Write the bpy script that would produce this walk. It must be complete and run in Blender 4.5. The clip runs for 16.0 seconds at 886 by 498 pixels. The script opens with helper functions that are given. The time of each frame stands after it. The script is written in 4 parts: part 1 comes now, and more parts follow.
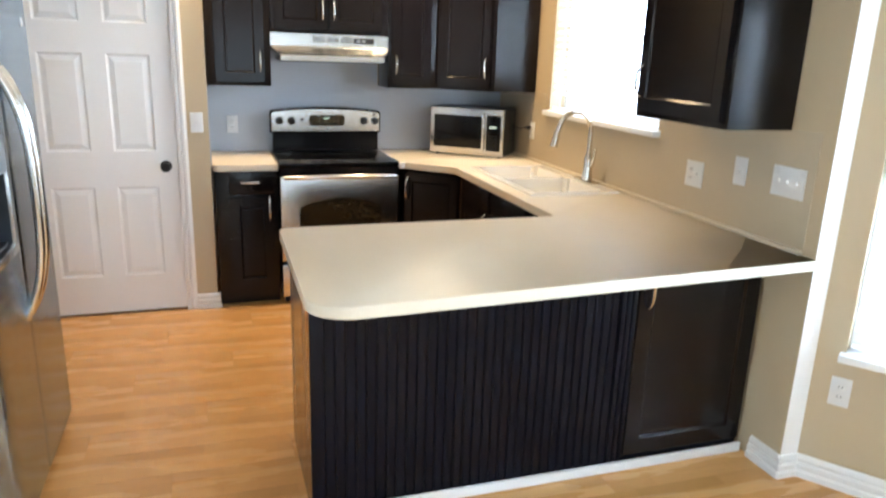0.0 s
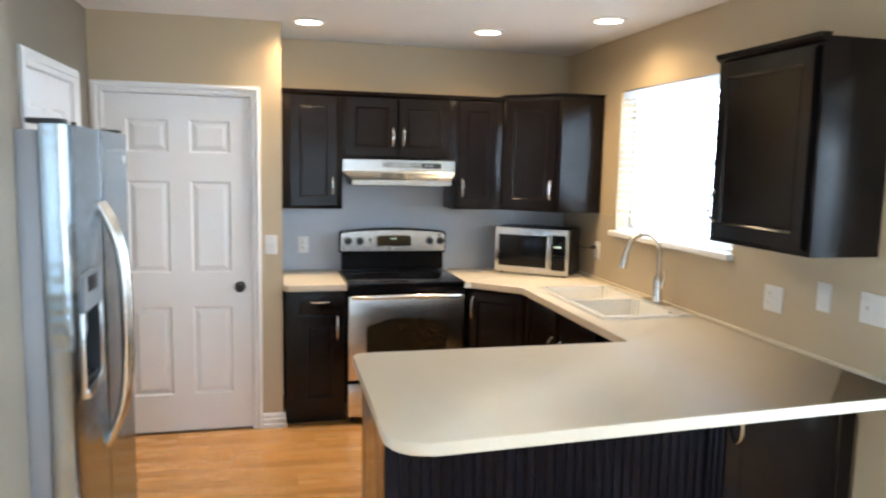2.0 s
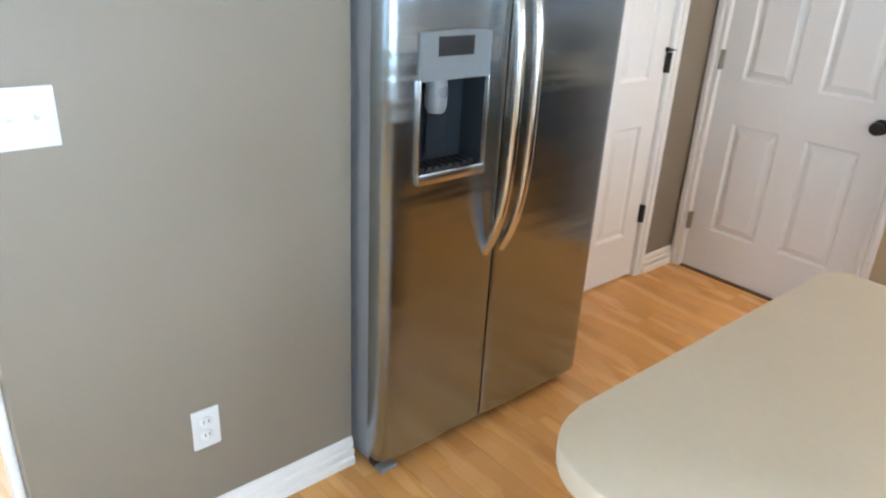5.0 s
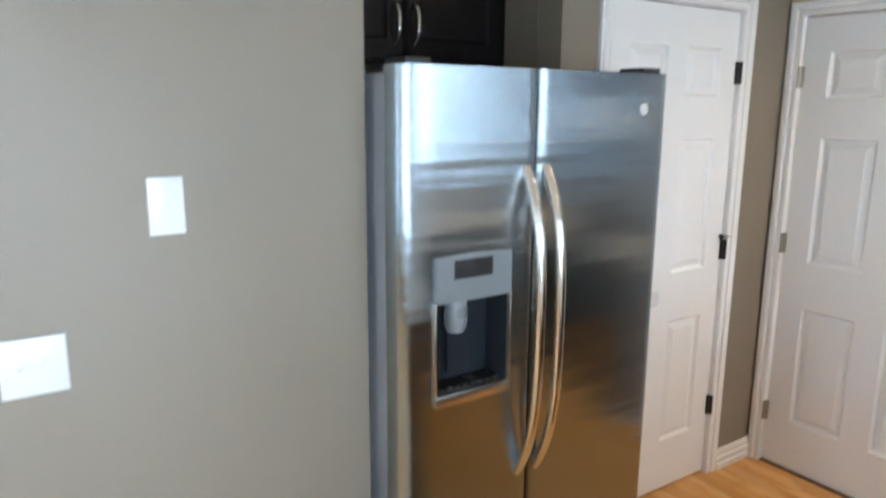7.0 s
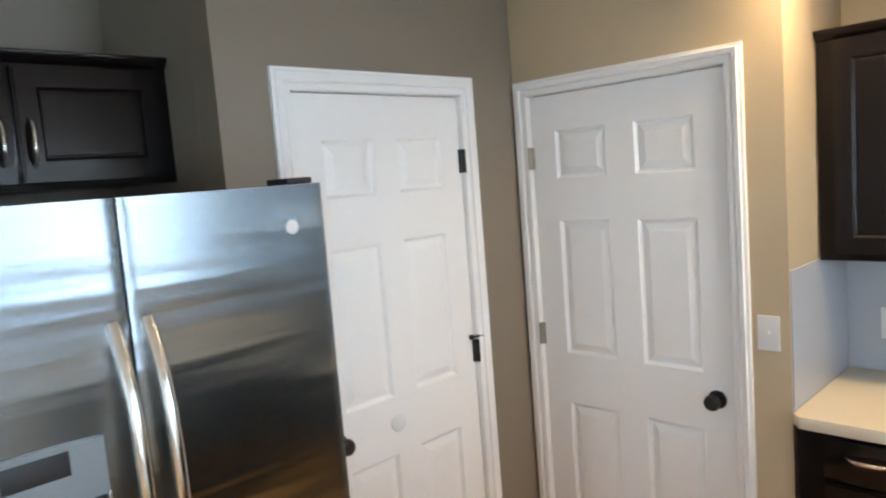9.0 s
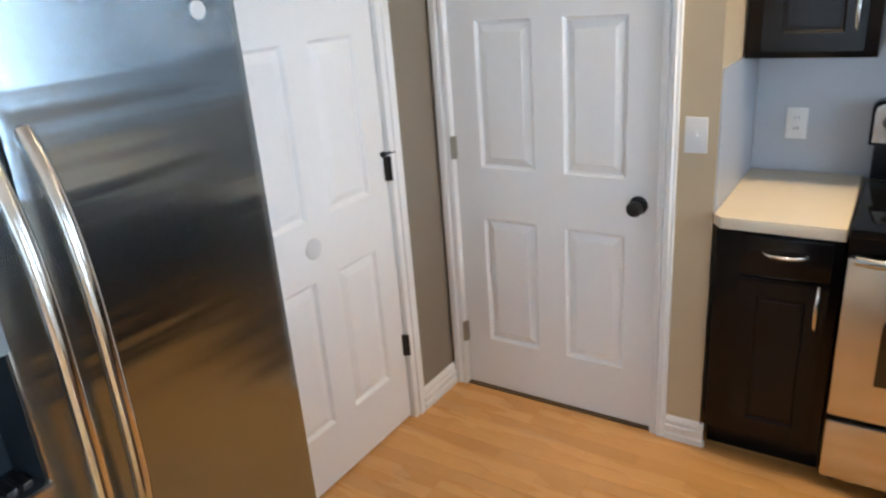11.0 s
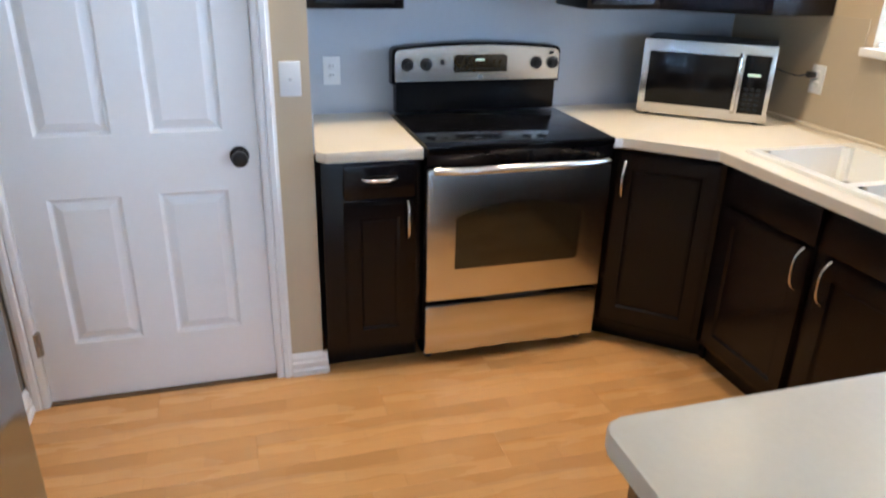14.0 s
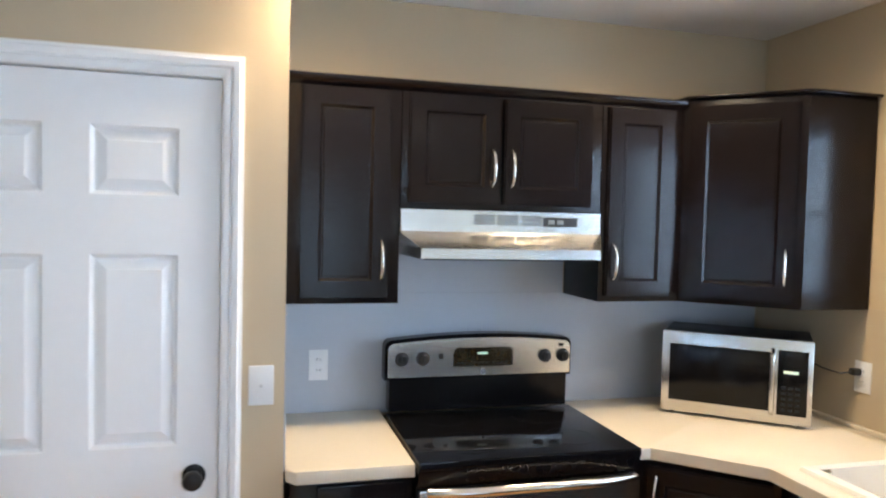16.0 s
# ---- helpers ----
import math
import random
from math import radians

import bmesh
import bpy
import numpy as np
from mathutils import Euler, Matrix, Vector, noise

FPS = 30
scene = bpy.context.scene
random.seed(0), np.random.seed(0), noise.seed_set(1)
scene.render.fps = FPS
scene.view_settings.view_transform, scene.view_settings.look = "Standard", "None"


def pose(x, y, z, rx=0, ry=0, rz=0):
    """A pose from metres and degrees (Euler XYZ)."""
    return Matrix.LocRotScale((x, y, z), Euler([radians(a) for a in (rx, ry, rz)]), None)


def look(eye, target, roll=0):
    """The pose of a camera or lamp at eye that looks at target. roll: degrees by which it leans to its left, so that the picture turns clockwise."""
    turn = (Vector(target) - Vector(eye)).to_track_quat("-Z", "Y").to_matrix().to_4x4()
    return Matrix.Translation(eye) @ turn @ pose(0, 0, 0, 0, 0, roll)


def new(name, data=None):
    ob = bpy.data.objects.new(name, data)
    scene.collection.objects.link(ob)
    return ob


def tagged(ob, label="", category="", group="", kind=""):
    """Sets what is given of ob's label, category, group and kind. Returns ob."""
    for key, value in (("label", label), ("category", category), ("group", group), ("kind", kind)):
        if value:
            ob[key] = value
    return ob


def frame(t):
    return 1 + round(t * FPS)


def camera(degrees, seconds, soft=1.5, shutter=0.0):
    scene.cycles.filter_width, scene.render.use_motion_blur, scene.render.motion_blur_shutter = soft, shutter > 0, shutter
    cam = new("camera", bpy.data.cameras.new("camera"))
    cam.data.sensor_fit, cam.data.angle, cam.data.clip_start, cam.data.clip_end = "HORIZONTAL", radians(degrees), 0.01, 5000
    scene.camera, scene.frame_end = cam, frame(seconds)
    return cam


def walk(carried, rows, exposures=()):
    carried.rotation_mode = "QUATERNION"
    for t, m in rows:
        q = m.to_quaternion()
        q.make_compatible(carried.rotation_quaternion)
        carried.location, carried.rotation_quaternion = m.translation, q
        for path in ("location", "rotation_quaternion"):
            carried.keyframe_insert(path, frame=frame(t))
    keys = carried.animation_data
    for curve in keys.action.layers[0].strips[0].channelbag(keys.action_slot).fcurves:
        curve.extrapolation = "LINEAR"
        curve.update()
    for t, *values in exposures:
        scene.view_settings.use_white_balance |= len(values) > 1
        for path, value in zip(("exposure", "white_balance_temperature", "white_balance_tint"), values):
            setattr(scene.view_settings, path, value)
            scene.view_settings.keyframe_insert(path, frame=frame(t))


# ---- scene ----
cam = camera(64.1, 16.0, 2.1, 0.5)
PATH = [
    (0, (-0.771, -5.077, 1.611), (-0.163, -3.249, 1.076), 1.9),
    (0.5, (-0.801, -5.08, 1.634), (-0.159, -3.229, 1.234), 2.6),
    (1, (-0.81, -5.083, 1.663), (-0.177, -3.211, 1.358), 2.2),
    (1.5, (-0.826, -5.06, 1.674), (-0.236, -3.168, 1.403), 1.3),
    (2, (-0.847, -5.044, 1.675), (-0.374, -3.115, 1.438), 1.2),
    (2.5, (-0.872, -5.028, 1.708), (-0.671, -3.054, 1.456), 0.6),
    (3, (-0.561, -4.802, 1.598), (-0.768, -2.853, 1.199), 1.9),
    (3.5, (-0.364, -4.51, 1.465), (-0.817, -2.682, 0.791), 5.1),
    (4, (-0.238, -4.122, 1.433), (-0.978, -2.444, 0.636), 10.8),
    (4.2, (-0.191, -4.031, 1.45), (-1.154, -2.499, 0.598), 9.9),
    (6.3, (0.057, -3.707, 1.596), (-1.469, -2.633, 0.878), 0.9),
    (6.5, (0.052, -3.687, 1.613), (-1.504, -2.61, 0.966), 0.5),
    (7, (-0.017, -3.632, 1.683), (-1.643, -2.539, 1.277), 0.4),
    (7.5, (-0.134, -3.542, 1.751), (-1.677, -2.301, 1.471), -1.7),
    (8, (-0.161, -3.383, 1.754), (-1.622, -2.042, 1.495), -3.9),
    (8.5, (-0.028, -3.094, 1.766), (-1.498, -1.757, 1.546), -3.5),
    (9, (0.028, -2.94, 1.762), (-1.382, -1.536, 1.555), -4.5),
    (9.5, (0.029, -2.898, 1.729), (-1.357, -1.473, 1.511), -4.5),
    (10, (0.017, -2.878, 1.681), (-1.338, -1.477, 1.235), -4.7),
    (10.2, (-0.005, -2.883, 1.662), (-1.329, -1.474, 1.151), -4.6),
    (11.2, (-0.40, -2.93, 1.685), (-1.32, -1.33, 0.95), -4.4),
    (11.5, (-0.57, -2.945, 1.655), (-1.27, -1.27, 0.90), -4.3),
    (12.3, (-0.844, -2.99, 1.554), (-1.148, -1.154, 0.822), -4.0),
    (12.5, (-0.909, -2.999, 1.571), (-1.126, -1.129, 0.896), -2.2),
    (13, (-0.995, -3.081, 1.523), (-0.791, -1.214, 0.835), -2.5),
    (13.5, (-1.023, -3.078, 1.541), (-0.549, -1.318, 0.717), -0.8),
    (14, (-1.032, -3.066, 1.582), (-0.502, -1.303, 0.801), 1.5),
    (14.5, (-1.014, -3.061, 1.637), (-0.491, -1.23, 1.025), 1.3),
    (15, (-0.984, -3.041, 1.703), (-0.479, -1.136, 1.361), 1.1),
    (15.5, (-0.922, -2.962, 1.727), (-0.461, -1.02, 1.597), 1.2),
    (16, (-0.878, -2.722, 1.666), (-0.355, -0.793, 1.581), 1.4),
]
EXPOSURES = [(0, 0.3, 6650, 10), (2, 0.14, 6550, 10), (3.5, 0.1, 6650, 10), (7.0, -0.15, 6600, 10), (8.5, -0.2, 6750, 10), (10.2, -0.18, 6700, 10), (12.4, -0.14, 5500, 10), (13, -0.12, 5500, 10), (14, 0.14, 5500, 10), (16, 0.2, 5950, 10)]
walk(cam, [(t, look(eye, target, roll)) for t, eye, target, roll in PATH], EXPOSURES)


# ---- light ----
scene.view_settings.exposure = 0.0
SUN_EL, SUN_AZ = radians(42), radians(100)
world = bpy.data.worlds.new("sky")
scene.world = world
world.use_nodes = True
wn = world.node_tree
sky = wn.nodes.new("ShaderNodeTexSky")
sky.sky_type, sky.sun_disc, sky.sun_elevation, sky.sun_rotation = "NISHITA", False, SUN_EL, SUN_AZ
wn.links.new(sky.outputs[0], wn.nodes["Background"].inputs[0])
wn.nodes["Background"].inputs[1].default_value = 0.15

sun = new("sun", bpy.data.lights.new("sun", "SUN"))
sun.data.energy, sun.data.angle, sun.data.color = 2.0, radians(0.5), (1, 0.95, 0.88)
sun.matrix_world = look((6, 6, 12), (2.0, 10.0, 0))

DAY = (0.60, 0.79, 1.0)


def window_light(name, eye, target, w, h, watts):
    lamp = new(name, bpy.data.lights.new(name, "AREA"))
    lamp.data.shape, lamp.data.size, lamp.data.size_y = "RECTANGLE", w, h
    lamp.data.energy, lamp.data.color = watts, DAY
    lamp.matrix_world = look(eye, target)
    return lamp


window_light("sky_light_kitchen", (1.80, -1.35, 1.72), (0.4, -1.35, 1.52), 3.0, 2.0, 250)
window_light("sky_light_bay_side", (2.02, -3.40, 1.27), (1.02, -4.11, 1.17), 1.5, 1.9, 370)
window_light("sky_light_bay", (2.58, -5.00, 1.35), (0.0, -5.00, 1.2), 1.3, 1.4, 112)
window_light("sky_light_living", (-0.6, -8.60, 1.35), (-0.6, 0, 1.1), 2.4, 1.9, 62)
window_light("sky_light_west", (-2.90, -4.0, 1.1), (0, -4.0, 1.1), 1.75, 1.8, 80)

WARM = (1.0, 0.74, 0.44)
CANS = ((-0.62, -0.675, 68), (0.47, -0.73, 68), (1.00, -1.29, 42))
CEIL = 2.50
for cx, cy, watts in CANS:
    lamp = new("can_light", bpy.data.lights.new("can_light", "SPOT"))
    lamp.data.energy, lamp.data.color, lamp.data.spot_size, lamp.data.spot_blend = watts, WARM, radians(165), 1.0
    lamp.data.shadow_soft_size = 0.075
    lamp.matrix_world = look((cx, cy, CEIL - 0.03), (cx, cy + 0.001, 0))


# ---- materials ----
def material(name, colour, rough=0.5, metal=0.0, spread=0.06, scale=3.0, fine=120.0, bump=0.0, stretch=(1, 1, 1), coat=0.0, island=0.0, rough_var=0.08, objrand=0.0):
    m = bpy.data.materials.new(name)
    m.use_nodes = True
    n, l = m.node_tree.nodes, m.node_tree.links
    b = n["Principled BSDF"]
    b.inputs["Metallic"].default_value = metal
    b.inputs["Coat Weight"].default_value = coat
    b.inputs["Coat Roughness"].default_value = 0.15
    co = n.new("ShaderNodeTexCoord")
    mp = n.new("ShaderNodeMapping")
    mp.inputs["Scale"].default_value = stretch
    l.new(co.outputs["Object"], mp.inputs[0])
    big, small = n.new("ShaderNodeTexNoise"), n.new("ShaderNodeTexNoise")
    big.inputs["Scale"].default_value, small.inputs["Scale"].default_value = scale, fine
    big.inputs["Detail"].default_value = small.inputs["Detail"].default_value = 3
    l.new(mp.outputs[0], big.inputs[0])
    l.new(mp.outputs[0], small.inputs[0])
    add = n.new("ShaderNodeMath")
    add.operation = "ADD"
    l.new(big.outputs[0], add.inputs[0])
    l.new(small.outputs[0], add.inputs[1])
    src = add.outputs[0]
    if objrand:
        info, mul = n.new("ShaderNodeObjectInfo"), n.new("ShaderNodeMath")
        mul.operation = "MULTIPLY_ADD"
        mul.inputs[1].default_value = objrand
        l.new(info.outputs["Random"], mul.inputs[0])
        l.new(src, mul.inputs[2])
        src = mul.outputs[0]
    ramp = n.new("ShaderNodeMapRange")
    ramp.inputs[1].default_value, ramp.inputs[2].default_value = 0.6, 1.4 + objrand
    ramp.inputs[3].default_value, ramp.inputs[4].default_value = 1 - spread, 1 + spread
    l.new(src, ramp.inputs[0])
    mix = n.new("ShaderNodeVectorMath")
    mix.operation = "SCALE"
    mix.inputs[0].default_value = colour
    l.new(ramp.outputs[0], mix.inputs["Scale"])
    l.new(mix.outputs[0], b.inputs["Base Color"])
    rr = n.new("ShaderNodeMapRange")
    rr.inputs[1].default_value, rr.inputs[2].default_value = 0.3, 0.7
    rr.inputs[3].default_value, rr.inputs[4].default_value = max(rough - rough_var, 0.02), min(rough + rough_var, 1)
    l.new(big.outputs[0], rr.inputs[0])
    l.new(rr.outputs[0], b.inputs["Roughness"])
    if bump:
        bp = n.new("ShaderNodeBump")
        bp.inputs["Strength"].default_value, bp.inputs["Distance"].default_value = bump, 0.002
        l.new(small.outputs[0], bp.inputs["Height"])
        l.new(bp.outputs[0], b.inputs["Normal"])
    return m


def stainless(name, colour, rough, grain_axis, wave=0.0, aniso=0.6):
    m = material(name, colour, rough, 1.0, 0.02, 1.5, 40.0, 0.0, grain_axis, rough_var=0.0)
    n, l = m.node_tree.nodes, m.node_tree.links
    b = n["Principled BSDF"]
    b.inputs["Anisotropic"].default_value = aniso
    if wave:
        co, tx, bp = n.new("ShaderNodeTexCoord"), n.new("ShaderNodeTexNoise"), n.new("ShaderNodeBump")
        mp = n.new("ShaderNodeMapping")
        mp.inputs["Scale"].default_value = (0.8, 0.8, 6.5)
        tx.inputs["Scale"].default_value, tx.inputs["Detail"].default_value = 2.2, 1.3
        l.new(co.outputs["Object"], mp.inputs[0])
        l.new(mp.outputs[0], tx.inputs[0])
        fx, fm, mul = n.new("ShaderNodeTexNoise"), n.new("ShaderNodeMapping"), n.new("ShaderNodeMath")
        fm.inputs["Scale"].default_value = (0.6, 0.6, 24)
        fx.inputs["Scale"].default_value, fx.inputs["Detail"].default_value = 1.6, 1.0
        mul.operation = "MULTIPLY_ADD"
        mul.inputs[1].default_value = 0.16
        l.new(co.outputs["Object"], fm.inputs[0])
        l.new(fm.outputs[0], fx.inputs[0])
        l.new(fx.outputs[0], mul.inputs[0])
        l.new(tx.outputs[0], mul.inputs[2])
        l.new(mul.outputs[0], bp.inputs["Height"])
        bp.inputs["Strength"].default_value, bp.inputs["Distance"].default_value = wave, 0.03
        l.new(bp.outputs[0], b.inputs["Normal"])
    return m


def glass(name):
    m = bpy.data.materials.new(name)
    m.use_nodes = True
    b = m.node_tree.nodes["Principled BSDF"]
    b.inputs["Transmission Weight"].default_value, b.inputs["Roughness"].default_value, b.inputs["IOR"].default_value = 1, 0.0, 1.45
    return m


def glow(name, colour, power):
    m = bpy.data.materials.new(name)
    m.use_nodes = True
    b = m.node_tree.nodes["Principled BSDF"]
    b.inputs["Emission Color"].default_value, b.inputs["Emission Strength"].default_value = (*colour, 1), power
    return m


def wood_floor():
    m = material("oak_laminate", (0.62, 0.335, 0.120), 0.27, 0, 0.10, 2.2, 30.0, 0.03, (0.5, 4.0, 1), objrand=0.35, rough_var=0.06)
    n, l = m.node_tree.nodes, m.node_tree.links
    b = n["Principled BSDF"]
    # three narrow strips to a board, each with a tone of its own
    brick, co = n.new("ShaderNodeTexBrick"), n.new("ShaderNodeTexCoord")
    brick.inputs["Scale"].default_value = 1.0
    brick.inputs["Brick Width"].default_value, brick.inputs["Row Height"].default_value = 0.37, 0.0633
    brick.inputs["Mortar Size"].default_value = 0.0008
    brick.inputs["Color1"].default_value, brick.inputs["Color2"].default_value = (1.08, 1.06, 1.03, 1), (0.84, 0.79, 0.72, 1)
    brick.inputs["Mortar"].default_value = (0.84, 0.78, 0.70, 1)
    l.new(co.outputs["Object"], brick.inputs[0])
    mul = n.new("ShaderNodeVectorMath")
    mul.operation = "MULTIPLY"
    old = b.inputs["Base Color"].links[0].from_socket
    l.new(old, mul.inputs[0])
    l.new(brick.outputs[0], mul.inputs[1])
    l.new(mul.outputs[0], b.inputs["Base Color"])
    return m


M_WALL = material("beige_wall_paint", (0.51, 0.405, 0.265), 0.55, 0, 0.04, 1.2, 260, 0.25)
# darker, greyer copy of the beige: shade and cool daylight put into colour
M_WALL_SHADED = material("shaded_beige_wall_paint", (0.225, 0.187, 0.141), 0.5, 0, 0.04, 1.2, 260, 0.25)
# beige splash paint, tinted blue for the window light falling on it
M_SPLASH = material("semigloss_splash_bluelit", (0.43, 0.455, 0.495), 0.27, 0, 0.02, 1.5, 40, 0.0, rough_var=0.0)
M_SPLASH_WARM = material("beige_splash_paint", (0.48, 0.395, 0.275), 0.36, 0, 0.02, 1.5, 40, 0.0, rough_var=0.0)
M_CEIL = material("ceiling_paint", (0.78, 0.75, 0.70), 0.8, 0, 0.03, 1.5, 90, 0.5)
M_WHITE = material("white_semigloss_paint", (0.85, 0.84, 0.82), 0.36, 0, 0.015, 2.5, 40, 0.0, rough_var=0.0)
M_BASE = material("white_trim_paint", (0.80, 0.785, 0.76), 0.35, 0, 0.03, 3, 120, 0.05)
M_CAB = material("espresso_paint", (0.0065, 0.0047, 0.0049), 0.19, 0, 0.12, 2.0, 18, 0.05, (4, 4, 0.6), rough_var=0.02)
M_CAB.node_tree.nodes["Principled BSDF"].inputs["Specular IOR Level"].default_value = 0.25
M_BEAD = material("black_bead_paint", (0.004, 0.004, 0.0075), 0.36, 0, 0.12, 2.0, 18, 0.05, (4, 4, 0.6), rough_var=0.02)
M_BEAD.node_tree.nodes["Principled BSDF"].inputs["Specular IOR Level"].default_value = 0.14
M_COUNTER = material("speckled_laminate", (0.675, 0.60, 0.475), 0.30, 0, 0.03, 6, 70, 0.0, rough_var=0.0)
M_COUNTER.node_tree.nodes["Principled BSDF"].inputs["Specular IOR Level"].default_value = 0.18
M_SINK = material("white_enamel", (0.84, 0.82, 0.76), 0.15, 0, 0.02, 3, 100, coat=0.3)
M_STEEL = stainless("brushed_stainless", (0.66, 0.65, 0.63), 0.24, (0.3, 0.3, 8))
# steel darkened and tinted blue-green to carry the window's reflection in its colour
M_FRIDGE = stainless("brushed_fridge_steel", (0.345, 0.395, 0.43), 0.22, (0.3, 0.3, 8), 0.085, 0.9)
M_FRSIDE = material("grey_painted_steel", (0.30, 0.31, 0.33), 0.4, 0.3, 0.04, 3, 150, 0.1)
M_NICKEL = material("satin_nickel", (0.72, 0.70, 0.66), 0.17, 1, 0.03, 4, 80)
M_BLACK = material("black_enamel", (0.005, 0.005, 0.006), 0.14, 0, 0.15, 3, 40, rough_var=0.02)
M_COOKTOP = material("black_ceramic_glass", (0.004, 0.004, 0.005), 0.07, 0, 0.1, 3, 90, rough_var=0.02)
M_MWGLASS = material("black_mesh_glass", (0.004, 0.004, 0.005), 0.16, 0, 0.1, 3, 90, rough_var=0.02)
M_MWGLASS.node_tree.nodes["Principled BSDF"].inputs["Specular IOR Level"].default_value = 0.25
M_OVENGLASS = material("smoked_oven_glass", (0.030, 0.021, 0.010), 0.08, 0, 0.1, 2, 60, coat=0.5, rough_var=0.03)
for gloss_black in (M_BLACK, M_COOKTOP):
    gloss_black.node_tree.nodes["Principled BSDF"].inputs["Specular IOR Level"].default_value = 0.17
M_PLASTIC = material("black_plastic", (0.014, 0.014, 0.015), 0.4, 0, 0.12, 4, 120, 0.1)
M_GREYPL = material("grey_plastic", (0.19, 0.205, 0.215), 0.35, 0, 0.05, 4, 120, 0.05)
M_DARKGREY = material("dark_grey_plastic", (0.014, 0.018, 0.022), 0.35, 0, 0.08, 4, 120, 0.05)
M_DARKGREY.node_tree.nodes["Principled BSDF"].inputs["Specular IOR Level"].default_value = 0.2
M_PLATE = material("white_plate_plastic", (0.70, 0.70, 0.69), 0.3, 0, 0.02, 4, 120)
M_IRON = material("oil_rubbed_bronze", (0.010, 0.009, 0.009), 0.35, 0.1, 0.15, 5, 90, 0.1)
M_BRASS = material("old_nickel_hinge", (0.42, 0.38, 0.32), 0.35, 1, 0.1, 5, 90)
M_GLASS = glass("window_glass")
M_LENS = glow("lamp_lens", (1.0, 0.86, 0.66), 14.0)
M_LED = glow("green_clock_digits", (0.08, 0.5, 0.15), 0.35)
M_FLOOR = wood_floor()
M_GAP = material("dark_underlay", (0.12, 0.07, 0.03), 0.8, 0, 0.1)
M_BLIND = material("white_blind_slat", (0.86, 0.87, 0.88), 0.45, 0, 0.02, 4, 100)
bn, bk = M_BLIND.node_tree.nodes, M_BLIND.node_tree.links
thin, both = bn.new("ShaderNodeBsdfTranslucent"), bn.new("ShaderNodeMixShader")
thin.inputs[0].default_value = (0.9, 0.92, 0.95, 1)
both.inputs[0].default_value = 0.5
bk.new(bn["Principled BSDF"].outputs[0], both.inputs[1])
bk.new(thin.outputs[0], both.inputs[2])
bk.new(both.outputs[0], bn["Material Output"].inputs[0])
M_GRASS = material("lawn", (0.07, 0.13, 0.035), 0.9, 0, 0.35, 0.8, 30, 0.4)
M_LEAF = material("tree_leaves", (0.06, 0.13, 0.04), 0.6, 0, 0.4, 1.5, 12)
M_BARK = material("tree_bark", (0.11, 0.08, 0.06), 0.9, 0, 0.3, 4, 40, 0.6)
M_BRICKFAR = material("far_siding", (0.55, 0.50, 0.44), 0.7, 0, 0.08, 1, 20)
# glossy mid brown with upright streaks, for the peninsula's end
M_END = material("brown_end_panel", (0.20, 0.095, 0.035), 0.22, 0, 0.18, 2, 30, 0.1, (5, 5, 0.5))
M_CABLE = material("grey_cable", (0.05, 0.05, 0.05), 0.5)


# ---- mesh helpers ----
def bx(bm, x0, x1, y0, y1, z0, z1, bevel=0.0):
    vs = [bm.verts.new((x, y, z)) for x in (x0, x1) for y in (y0, y1) for z in (z0, z1)]
    fs = [bm.faces.new([vs[i] for i in f]) for f in ((0, 1, 3, 2), (4, 6, 7, 5), (0, 4, 5, 1), (2, 3, 7, 6), (0, 2, 6, 4), (1, 5, 7, 3))]
    if bevel:
        es = list({e for f in fs for e in f.edges})
        bmesh.ops.bevel(bm, geom=es, offset=bevel, segments=2, affect="EDGES", profile=0.6)
    return bm


def box(*a, bevel=0.0):
    return bx(bmesh.new(), *a, bevel=bevel)


def prism(outline, z0, z1, bevel=0.0):
    """An upright prism over a plan outline given counter-clockwise."""
    bm = bmesh.new()
    lo = [bm.verts.new((x, y, z0)) for x, y in outline]
    hi = [bm.verts.new((x, y, z1)) for x, y in outline]
    n = len(lo)
    bm.faces.new(lo[::-1])
    top = bm.faces.new(hi)
    for i in range(n):
        bm.faces.new((lo[i], lo[(i + 1) % n], hi[(i + 1) % n], hi[i]))
    if bevel:
        es = [e for e in bm.edges if all(v in hi for v in e.verts)] + [e for e in bm.edges if all(v in lo for v in e.verts)]
        bmesh.ops.bevel(bm, geom=es, offset=bevel, segments=3, affect="EDGES", profile=0.5)
    return bm


def side_prism(outline, x0, x1, bevel=0.0):
    """A prism along x over an outline of (y, z)."""
    bm = bmesh.new()
    a = [bm.verts.new((x0, y, z)) for y, z in outline]
    b = [bm.verts.new((x1, y, z)) for y, z in outline]
    n = len(a)
    bm.faces.new(a)
    bm.faces.new(b[::-1])
    for i in range(n):
        bm.faces.new((a[i], b[i], b[(i + 1) % n], a[(i + 1) % n]))
    bmesh.ops.recalc_face_normals(bm, faces=bm.faces)
    if bevel:
        bmesh.ops.bevel(bm, geom=list(bm.edges), offset=bevel, segments=2, affect="EDGES")
    return bm


